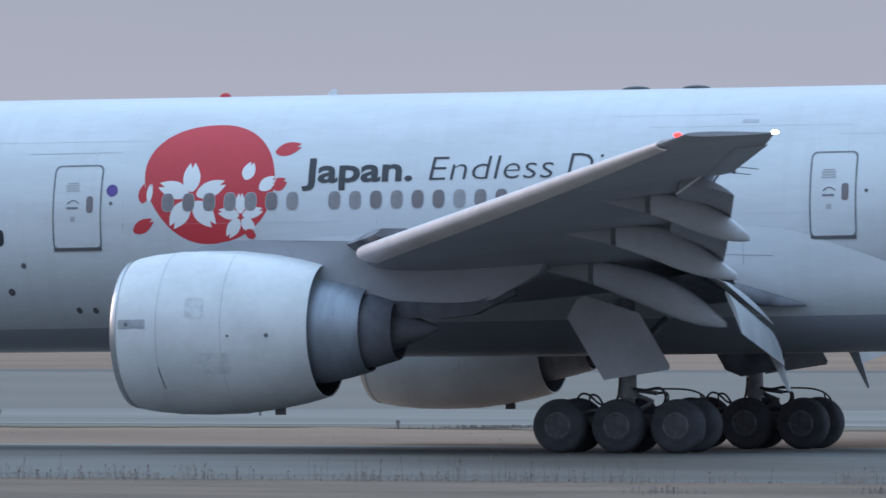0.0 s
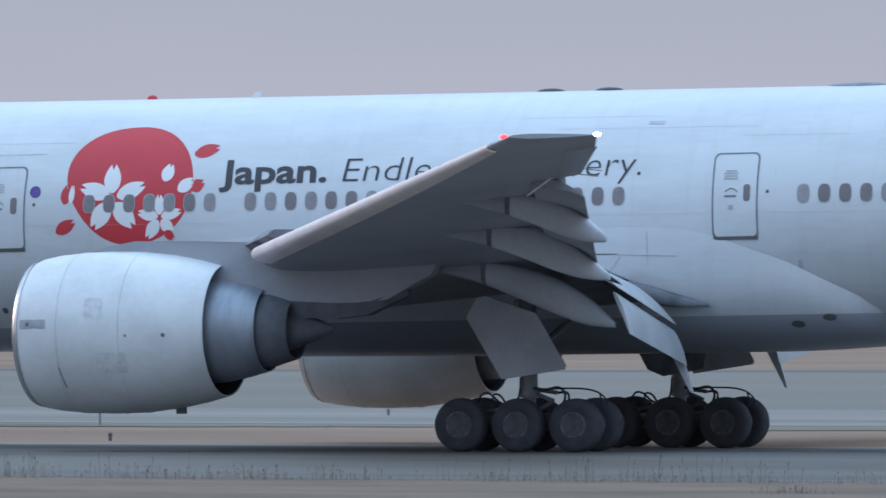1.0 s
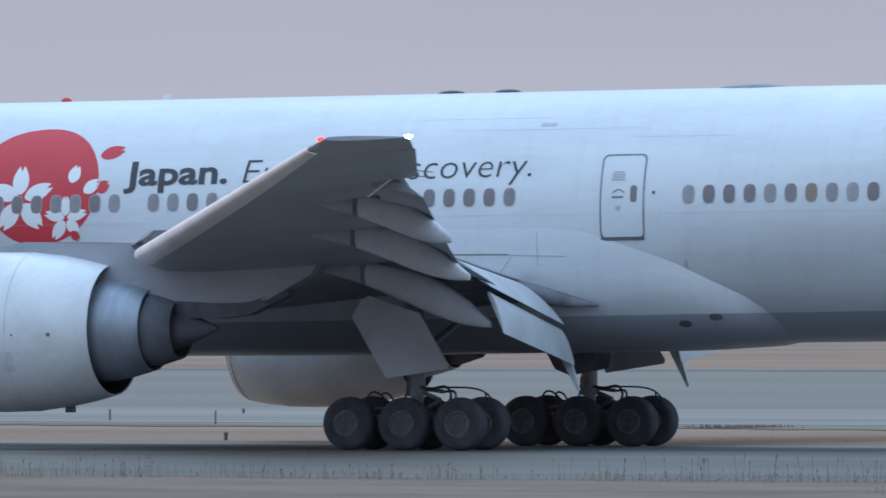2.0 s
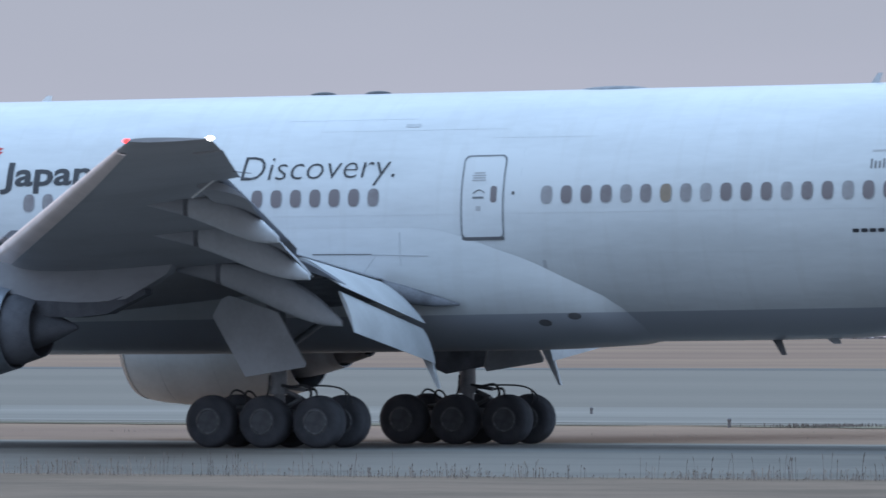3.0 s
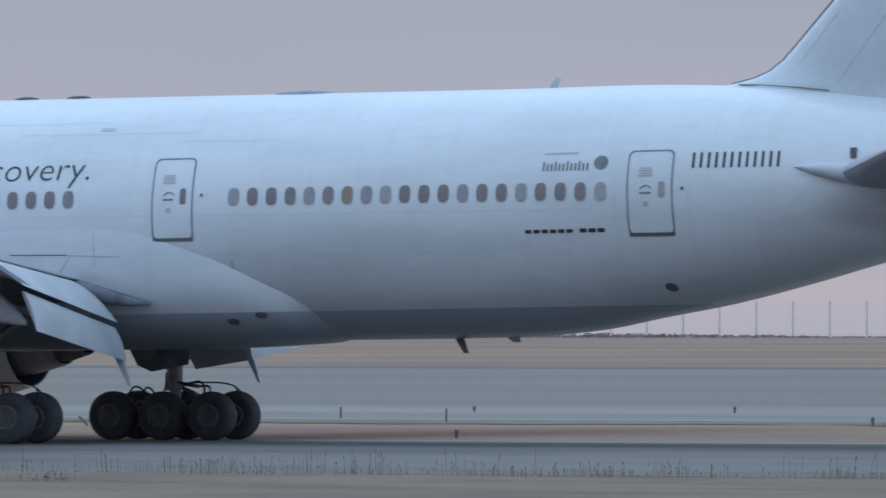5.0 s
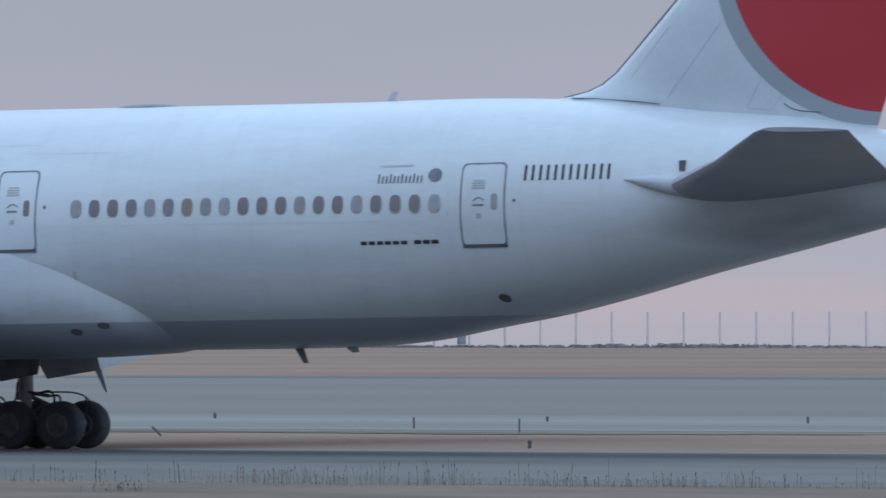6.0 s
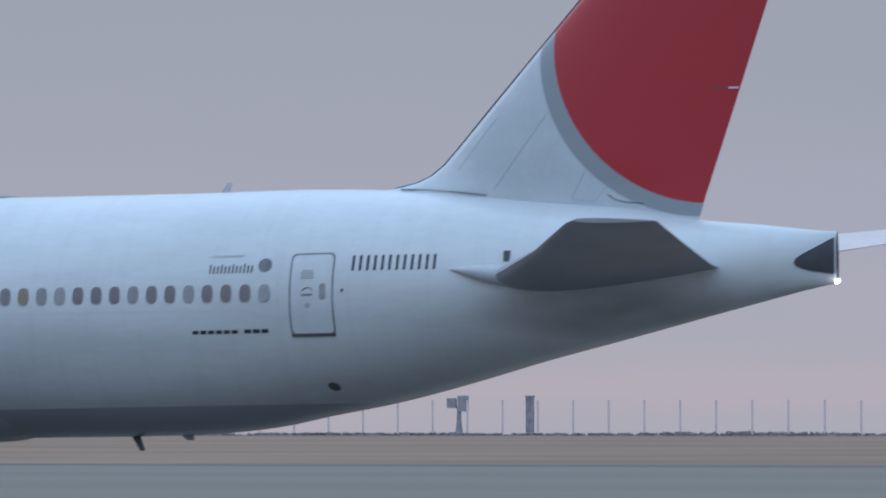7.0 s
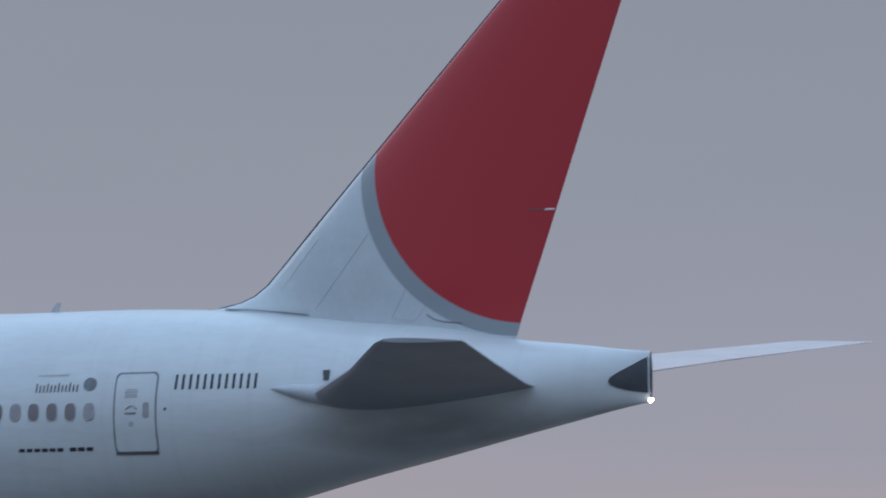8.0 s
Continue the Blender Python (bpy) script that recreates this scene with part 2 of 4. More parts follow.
def loft(rings, caps=True):
    n = len(rings[0])
    verts = [p for r in rings for p in r]
    faces = []
    for i in range(len(rings) - 1):
        for j in range(n):
            k = (j + 1) % n
            faces.append((i * n + j, i * n + k, (i + 1) * n + k, (i + 1) * n + j))
    if caps:
        faces.append(tuple(range(n)))
        faces.append(tuple(range((len(rings) - 1) * n, len(rings) * n)))
    return verts, faces


def join_geo(pieces):
    verts, faces = [], []
    for v_, f_ in pieces:
        o = len(verts)
        verts += list(v_)
        faces += [tuple(i + o for i in q) for q in f_]
    return verts, faces


def tube(points, r, n=10, caps=True):
    """A round bar through points; r is one radius or one for each point."""
    pts = [Vector(p) for p in points]
    rs = r if isinstance(r, (list, tuple)) else [r] * len(pts)
    rings = []
    for i, p in enumerate(pts):
        d = (pts[min(i + 1, len(pts) - 1)] - pts[max(i - 1, 0)]).normalized()
        q = d.to_track_quat("Z", "Y")
        rings.append([p + q @ Vector((rs[i] * math.cos(2 * math.pi * k / n), rs[i] * math.sin(2 * math.pi * k / n), 0)) for k in range(n)])
    return loft(rings, caps)


def slab(outline, axis, a, b):
    """A plate with an outline of pairs, from a to b along the axis x, y or z."""
    def at(p, w):
        return {"x": (w, p[0], p[1]), "y": (p[0], w, p[1]), "z": (p[0], p[1], w)}[axis]
    return loft([[at(p, a) for p in outline], [at(p, b) for p in outline]])


def box(x0, x1, y0, y1, z0, z1):
    return slab([(x0, y0), (x1, y0), (x1, y1), (x0, y1)], "z", z0, z1)


def arc_curve(points, n=5):
    """A smooth line through points."""
    p = [Vector(q) for q in points]
    p = [p[0] * 2 - p[1]] + p + [p[-1] * 2 - p[-2]]
    out = []
    for i in range(1, len(p) - 2):
        for k in range(n):
            t = k / n
            out.append(0.5 * ((2 * p[i]) + (p[i + 1] - p[i - 1]) * t + (2 * p[i - 1] - 5 * p[i] + 4 * p[i + 1] - p[i + 2]) * t * t
                              + (3 * p[i] - p[i - 1] - 3 * p[i + 1] + p[i + 2]) * t ** 3))
    out.append(p[-2])
    return out


def table(rows, x):
    """Smooth reading of a table of rows (x, a, b, ...)."""
    xs = [r[0] for r in rows]
    if x <= xs[0]:
        return rows[0][1:]
    if x >= xs[-1]:
        return rows[-1][1:]
    i = max(k for k in range(len(xs)) if xs[k] <= x)
    i = min(i, len(rows) - 2)
    t = (x - xs[i]) / (xs[i + 1] - xs[i])
    out = []
    for c in range(1, len(rows[0])):
        def slope(k):
            k0, k1 = max(k - 1, 0), min(k + 1, len(rows) - 1)
            return (rows[k1][c] - rows[k0][c]) / (xs[k1] - xs[k0])
        h = xs[i + 1] - xs[i]
        out.append((2 * t ** 3 - 3 * t * t + 1) * rows[i][c] + (t ** 3 - 2 * t * t + t) * h * slope(i)
                   + (-2 * t ** 3 + 3 * t * t) * rows[i + 1][c] + (t ** 3 - t * t) * h * slope(i + 1))
    return tuple(out)


# ---------------------------------------------------------------- ground
def ground_strip(name, y0, y1, z, mat, label, cat, x0=-1500, x1=900, thick=0.3):
    v_, f_ = box(x0, x1, y0, y1, z - thick, z)
    return tagged(mesh_part(name, v_, f_, mat, smooth=False), label, cat, kind="structure")


FALL = 0.0095       # cross fall of the taxiway
FIELD = -0.104      # level of the field beyond it
STRETCH = (3.77 - FIELD) / 3.77


def away(y):
    """Distance across the field for a line of the far ground."""
    return EYE.y + (y - EYE.y) * STRETCH


def sloped_strip(name, y0, z0, y1, z1, mat, label, cat, x0=-1500, x1=900):
    v_, f_ = loft([[(x, y0, z0), (x, y1, z1), (x, y1, z1 - 0.3), (x, y0, z0 - 0.3)] for x in (x0, x1)])
    return tagged(mesh_part(name, v_, f_, mat, smooth=False), label, cat, kind="structure")


gv = [(x, y, z) for y, z in ((-1500, -0.016), (-10, -0.016), (4, FIELD - 0.012), (4800, FIELD - 0.012)) for x in (-4000, 3500)]
tagged(mesh_part("ground", gv, [(0, 1, 3, 2), (2, 3, 5, 4), (4, 5, 7, 6)], M_GRASS, smooth=False), "dry brownish airfield grass reaching to the horizon", "ground", kind="structure")
sloped_strip("road_shoulder", -33.5, -0.004, -12.0, 0.0618, M_SHOULDER, "pale weathered concrete shoulder of the taxiway", "shoulder")
sloped_strip("road_taxiway", -12.0, 0.0618, 5.0, -0.0998, M_TARMAC, "grey weathered asphalt taxiway under the airliner", "taxiway")
sloped_strip("road_taxiway_edge", 5.0, -0.0978, 7.0, -0.098, M_LINEW, "pale concrete edging along the taxiway", "taxiway")
def ragged_strip(name, y0, y1, z, mat, label, cat, wave, seed, x0=-260, x1=60, step=1.2):
    """A sheet of grass whose two long edges wander."""
    rnd = random.Random(seed)
    ph = [rnd.uniform(0, 6.28) for _ in range(6)]
    verts, faces = [], []
    n = int((x1 - x0) / step)
    for i in range(n + 1):
        x = x0 + step * i
        a = wave * (0.6 * math.sin(0.09 * x + ph[0]) + 0.4 * math.sin(0.31 * x + ph[1]) + rnd.uniform(-0.25, 0.25))
        b = wave * (0.6 * math.sin(0.07 * x + ph[2]) + 0.4 * math.sin(0.37 * x + ph[3]) + rnd.uniform(-0.25, 0.25))
        verts += [(x, y0 + a, z), (x, y1 + b, z)]
        if i:
            faces.append((2 * i - 2, 2 * i, 2 * i + 1, 2 * i - 1))
    return tagged(mesh_part(name, verts, faces, mat, smooth=False), label, cat, kind="structure")


ragged_strip("verge_grass_edge", away(24.6), away(28.6), FIELD + 0.006, M_VERGE, "olive short grass along the runway side", "grass", 1.9, 5)
ragged_strip("verge_shoulder_edge", -120.0, -33.6, 0.004, M_TURF, "dry grass growing over the shoulder's edge", "grass", 0.28, 9)
ground_strip("road_runway", away(28.2), away(178.0), FIELD, M_APRON, "pale grey concrete runway behind the grass strip", "runway")
ground_strip("road_runway_edge", away(31.0), away(60.0), FIELD + 0.012, M_LINEW, "pale painted band along the runway", "runway")
ground_strip("road_runway_far_edge", away(178.0), away(186.0), FIELD + 0.012, M_TARMAC, "dark asphalt shoulder of the far runway side", "runway")


tagged(mesh_part("water", *box(-4000, 3500, away(433), 4800, -0.4, FIELD), M_WATER, smooth=False), "calm hazy sea beyond the airfield", "sea", kind="structure")

# ---------------------------------------------------------------- airliner: body shape
# station: axis height, half height, half width
BODY = [(0.0, 4.90, 0.04, 0.04), (0.35, 4.93, 0.55, 0.55), (1.2, 5.03, 1.12, 1.15), (2.6, 5.20, 1.80, 1.75), (4.5, 5.45, 2.45, 2.35),
        (7.0, 5.62, 2.92, 2.85), (9.5, 5.685, 3.08, 3.06), (11.5, ZC + 0.150, 3.10, 3.10), (20.0, ZC + 0.088, 3.10, 3.10), (30.0, ZC + 0.015, 3.10, 3.10),
        (40.0, ZC - 0.045, 3.085, 3.10), (44.5, 5.475, 3.065, 3.08), (46.5, 5.55, 3.0, 3.04), (48.0, 5.675, 2.865, 2.97), (50.0, 5.80, 2.665, 2.83), (52.0, 5.95, 2.37, 2.57),
        (54.0, 6.08, 2.00, 2.21), (56.5, 6.24, 1.60, 1.66), (58.4, 6.29, 1.21, 1.18), (60.0, 6.39, 0.95, 0.74), (61.2, 6.45, 0.74, 0.36), (62.0, 6.49, 0.63, 0.09)]


def body_at(x):
    return table(BODY, x)


def skin(x, z, off=0.0, side=-1):
    """A point on the fuselage's side at a station and a height."""
    zc, hh, hw = body_at(x)
    s = max(-0.999, min(0.999, (z - zc) / hh))
    c = math.sqrt(1 - s * s)
    n = Vector((0, c / hw, s / hh)).normalized()
    return Vector((x - GX, side * (hw * c + off * n.y), z + off * n.z))


airliner = tagged(new("airliner"), "white twin-engine wide-body airliner with red emblem rolling along the taxiway", "airplane")


def build_fuselage():
    xs = [0.0, 0.1, 0.35, 0.7] + [1.2 + 0.5 * i for i in range(18)] + [11.0 + 1.5 * i for i in range(22)] + [44.0 + 0.5 * i for i in range(36)] + [61.75, 62.0]
    rings = []
    for x in xs:
        zc, hh, hw = body_at(x)
        rings.append([(x - GX, hw * math.cos(2 * math.pi * k / 96), zc + hh * math.sin(2 * math.pi * k / 96)) for k in range(96)])
    v_, f_ = loft(rings)
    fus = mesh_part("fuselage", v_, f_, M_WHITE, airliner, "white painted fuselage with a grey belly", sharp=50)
    return fus


fuselage = build_fuselage()


FAIRING_TOP = [(17.5, 2.9), (19.0, 3.9), (21.0, 4.8), (24.0, 5.25), (33.5, 5.28), (34.86, 5.21), (35.71, 4.98), (36.49, 4.70), (37.32, 4.40), (38.21, 3.95), (39.0, 3.54), (39.4, 3.26), (39.78, 2.98)]


def fairing_y(x, z):
    """Half width of the wing-to-body fairing: upright at its upper edge, rounded under the belly."""
    top = table(FAIRING_TOP, x)[0]
    zc, hh, hw = body_at(x)
    side = hw * math.sqrt(max(0.0, 1 - ((top - zc) / hh) ** 2)) + 0.012
    low = zc - hh - table([(17.5, 0.0), (21.0, 0.16), (36.5, 0.17), (38.5, 0.10), (39.78, 0.02)], x)[0]
    u = min(1.0, max(0.0, (top - z) / (top - low)))
    y = side * (1 - u ** 2.5) ** (1 / 2.5)
    body = hw * math.sqrt(max(0.0, 1 - ((z - zc) / hh) ** 2))
    k = min(1.0, max(0.0, (39.75 - x) / 0.8), max(0.0, (x - 17.6) / 2.0))
    return body - 0.05 * (1 - k) + (y - body) * k, top, low + (zc - hh + 0.06 - low) * (1 - k)


def build_fairing():
    """The wing-to-body fairing round the belly."""
    verts, faces, n, prev = [], [], 26, None
    for i in range(58):
        x = 17.6 + 22.15 * i / 57
        _, top, low = fairing_y(x, 4)
        half = []
        for k in range(n + 1):
            a = 0.5 * math.pi * k / n
            z = top - (top - low) * math.sin(a) ** 0.9
            half.append((max(0.0, fairing_y(x, z)[0]) if k < n else 0.0, z))
        row = []
        for y, z in [(-y, z) for y, z in half] + [(y, z) for y, z in reversed(half[:-1])]:
            row.append(len(verts))
            verts.append((x - GX, y, z))
        if prev:
            for k in range(2 * n):
                faces.append((prev[k], prev[k + 1], row[k + 1], row[k]))
        prev = row
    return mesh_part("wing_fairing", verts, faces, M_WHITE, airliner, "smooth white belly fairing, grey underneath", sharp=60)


build_fairing()


# ---------------------------------------------------------------- airliner: lifting surfaces
def foil(n=14, t=0.11, camber=0.015):
    """A closed wing section: (chordwise 0..1, height) from the trailing edge over the top and back below."""
    up, lo = [], []
    for i in range(n + 1):
        u = 0.5 * (1 + math.cos(math.pi * i / n))
        th = 5 * t * (0.2969 * math.sqrt(u) - 0.126 * u - 0.3516 * u * u + 0.2843 * u ** 3 - 0.1036 * u ** 4) + 0.0015
        cm = camber * 4 * u * (1 - u)
        up.append((u, cm + th))
        lo.append((u, cm - th))
    return up + lo[-2:0:-1] + [lo[0]]


def section(le, te, y, t=0.11, camber=0.015, n=14):
    """Foil points between a leading and a trailing edge (x, z) at y; x from the nose."""
    le, te = Vector((le[0] - GX, le[1])), Vector((te[0] - GX, te[1]))
    d = te - le
    up = Vector((-d.y, d.x))
    if d.x < 0:
        up = -up
    return [(le.x + d.x * u + up.x * w, y, le.y + d.y * u + up.y * w) for u, w in foil(n, t, camber)]


def le_x(y):
    return 21.6 + 0.69 * (abs(y) - 3.1)


def le_z(y):
    return 4.66 + 0.1045 * (abs(y) - 10.4) + 0.00022 * max(0, abs(y) - 12) ** 2 * 0.5


def build_wing(s):
    wing = mesh_part("wing", *loft([section((le_x(y) + dx, le_z(y)), te, s * y, t, c) for y, te, t, c, dx in (
        (2.0, (33.3, 3.95), 0.125, 0.02, 0.0), (4.0, (33.6, 4.10), 0.125, 0.02, 0.0), (9.8, (34.4, 4.60), 0.105, 0.02, 0.55), (10.9, (34.95, 4.72), 0.10, 0.02, 0.4),
        (16.0, (36.6, 5.42), 0.10, 0.018, 0), (22.5, (38.85, 6.14), 0.095, 0.015, 0), (22.6, (39.22, 6.16), 0.085, 0.015, 0), (28.5, (41.65, 6.62), 0.08, 0.01, 0),
        (30.1, (42.25, 6.76), 0.07, 0.01, 0), (30.5, (42.36, 6.79), 0.05, 0.0, 0))]), M_WING, airliner, "grey swept wing seen mostly from below", sharp=40)
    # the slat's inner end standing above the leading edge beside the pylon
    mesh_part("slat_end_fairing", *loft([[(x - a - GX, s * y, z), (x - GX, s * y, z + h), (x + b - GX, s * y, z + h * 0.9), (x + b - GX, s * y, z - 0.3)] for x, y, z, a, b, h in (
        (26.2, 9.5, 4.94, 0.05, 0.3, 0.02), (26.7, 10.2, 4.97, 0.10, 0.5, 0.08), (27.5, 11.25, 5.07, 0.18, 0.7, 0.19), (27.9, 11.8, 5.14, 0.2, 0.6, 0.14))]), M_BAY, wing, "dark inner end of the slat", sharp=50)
    # bare metal slat round the leading edge
    rings = []
    for y in [11.0 + 0.9 * i for i in range(21)]:
        ch = table([(10.6, 5.0), (22.6, 3.8), (30.0, 2.0)], y)[0]
        pts = []
        for k in range(13):
            a = -1.0 + 2.0 * k / 12
            u = abs(a) ** 1.6 * (0.15 if a > 0 else 0.095)
            th = 5 * 0.105 * (0.2969 * math.sqrt(u) - 0.126 * u) * (1.25 if a > 0 else 1.05) + 0.004
            pts.append((le_x(y) - GX + ch * (u - 0.012), s * y, le_z(y) + ch * (math.copysign(th, a) + 0.004) - 0.02))
        for k in range(12, -1, -1):
            p = pts[k]
            pts.append((p[0] + 0.03 * ch * 0.3, p[1], le_z(y) + (p[2] - le_z(y)) * 0.8))
        rings.append(pts)
    mesh_part("slat", *loft(rings), M_SLAT, wing, "bare metal leading-edge slat", sharp=60)
    # flaps: (y, leading edge, trailing edge) at both ends
    mesh_part("inboard_flap", *loft([section(a, b, s * y, 0.12, 0.04) for y, a, b in ((3.45, (33.35, 4.0), (34.78, 2.93)), (9.5, (34.15, 4.55), (35.40, 3.84)))]), M_FLAP, wing, "pale lowered inboard flap")
    mesh_part("aft_flap", *loft([section(a, b, s * y, 0.09, 0.03) for y, a, b in ((3.5, (34.70, 2.82), (35.05, 1.96)), (9.4, (35.30, 3.72), (35.68, 2.74)))]), M_FLAP, wing, "pale steeply lowered aft flap")
    mesh_part("outboard_flap", *loft([section(a, b, s * y, 0.15, 0.09) for y, a, b in ((12.2, (34.76, 4.66), (35.98, 4.02)), (16.6, (36.15, 5.27), (37.40, 4.64)), (22.2, (37.98, 5.98), (39.17, 5.68)))]), M_WING, wing, "grey lowered outboard flap")
    mesh_part("flaperon", *loft([section(a, b, s * y, 0.12, 0.02) for y, a, b in ((9.6, (34.2, 4.45), (35.6, 3.85)), (10.8, (34.5, 4.5), (35.9, 3.95)))]), M_NOZ, wing, "sooty flaperon behind the engine")
    mesh_part("aileron", *loft([section(a, b, s * y, 0.11, 0.0) for y, a, b in ((22.8, (38.7, 6.12), (39.30, 6.15)), (28.4, (40.95, 6.55), (41.66, 6.60)))]), M_WING, wing)
    # flap track fairings: rows of station, height, half depth; fixed front to the hinge, drooped tail behind it
    for y, rows in ((20.0, ((35.45, 5.70, 0.03), (36.1, 5.66, 0.16), (36.65, 5.59, 0.24), (37.3, 5.44, 0.33), (37.8, 5.27, 0.36), (38.3, 5.06, 0.30), (38.65, 4.90, 0.18), (38.88, 4.80, 0.07))),
                    (14.75, ((32.84, 5.10, 0.03), (33.6, 5.08, 0.17), (34.3, 5.00, 0.27), (35.1, 4.82, 0.37), (35.75, 4.60, 0.41), (36.35, 4.34, 0.33), (36.8, 4.13, 0.19), (37.1, 4.01, 0.07))),
                    (9.05, ((30.6, 4.35, 0.03), (31.3, 4.32, 0.18), (32.05, 4.20, 0.28), (33.0, 3.92, 0.38), (33.8, 3.62, 0.42), (34.5, 3.30, 0.34), (34.95, 3.08, 0.19), (35.22, 2.95, 0.07)))):
        def ring(x):
            z, r = table(rows, x)
            return [(x - GX, s * y + 0.62 * r * math.copysign(abs(math.cos(a)) ** 0.7, math.cos(a)), z + r * math.copysign(abs(math.sin(a)) ** 0.8, math.sin(a))) for a in [2 * math.pi * k / 20 for k in range(20)]]
        x0, xh, x1 = rows[0][0], rows[2][0], rows[-1][0]
        mesh_part("track_fairing_front", *loft([ring(x0 + (xh - x0) * k / 8) for k in range(9)]), M_WING, wing, "grey fixed front of the flap track fairing", sharp=60)
        tail = mesh_part("flap_track_fairing", *loft([ring(xh + 0.05 + (x1 - xh - 0.05) * k / 16) for k in range(17)]), M_CANOE, wing, "grey canoe-shaped flap track fairing", sharp=60)
        zh, rh = table(rows, xh)
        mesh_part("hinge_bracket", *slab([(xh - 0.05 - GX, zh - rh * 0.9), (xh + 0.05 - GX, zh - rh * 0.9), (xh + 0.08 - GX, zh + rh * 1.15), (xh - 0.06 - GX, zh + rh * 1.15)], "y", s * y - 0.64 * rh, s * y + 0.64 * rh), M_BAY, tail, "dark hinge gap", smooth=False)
    mesh_part("flap_end_fin", *loft([[(x - GX, s * (3.62 + d), z) for x, z in ((34.45, 2.75), (34.85, 2.65), (35.22, 1.36), (35.16, 1.36))] for d in (-0.05, 0.05)]), M_FLAP, wing, "pointed inner end of the flap", smooth=False)
    rings = []
    for x, z, r in ((32.0, 4.05, 0.08), (32.6, 3.98, 0.18), (33.3, 3.82, 0.24), (34.0, 3.64, 0.23), (34.7, 3.49, 0.15), (35.4, 3.38, 0.03)):
        yy = fairing_y(x, z)[0] + 0.10
        rings.append([(x - GX, s * (yy + 0.55 * r * math.cos(2 * math.pi * k / 14)), z + r * math.sin(2 * math.pi * k / 14)) for k in range(14)])
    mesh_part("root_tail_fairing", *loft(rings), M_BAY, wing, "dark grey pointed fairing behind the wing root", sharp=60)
    # dark slab added in place of the shade inside the flap recess
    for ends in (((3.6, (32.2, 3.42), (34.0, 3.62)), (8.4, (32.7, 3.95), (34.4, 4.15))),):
        mesh_part("flap_cove_shade", *loft([[(a[0] - GX, s * y, a[1]), (b[0] - GX, s * y, b[1]), (b[0] - GX, s * y, b[1] - 0.12), (a[0] - GX, s * y, a[1] - 0.06)] for y, a, b in ends]), M_BAY, wing, "dark recess above the lowered flap", smooth=False)
    # white rod imitates daylight showing through the gap at the flap's end
    mesh_part("flap_gap_light", *tube([(37.95 - GX, s * 22.42, 5.73), (38.64 - GX, s * 22.5, 6.17)], 0.022, 6), M_DECAL, wing, "pale seal at the flap's outer end")
    # tip lamps
    for nm, x, z, yy, mat, rr in (("navigation_lamp", 40.22, 6.80, 30.03, M_NAVRED if s < 0 else glow("green_navigation_lamp", (0.05, 1.0, 0.25), 6), 0.058), ("strobe_lamp", 42.38, 6.80, 30.45, M_STROBE, 0.052)):
        bm = bmesh.new()
        bmesh.ops.create_uvsphere(bm, u_segments=14, v_segments=8, radius=rr)
        bmesh.ops.scale(bm, vec=(1.5, 1, 0.9), verts=bm.verts)
        bmesh.ops.translate(bm, vec=(x - GX, s * yy, z), verts=bm.verts)
        part(nm, bm, mat, wing)
    # static wicks near the aileron
    for y, x, z in ((23.0, 39.35, 6.15), (24.2, 39.85, 6.24)):
        mesh_part("static_wick", *tube([(x - GX, s * y, z), (x + 0.42 - GX, s * y, z - 0.05)], 0.012, 6), M_BAY, wing)
    return wing


wing_port = build_wing(-1)
build_wing(1)


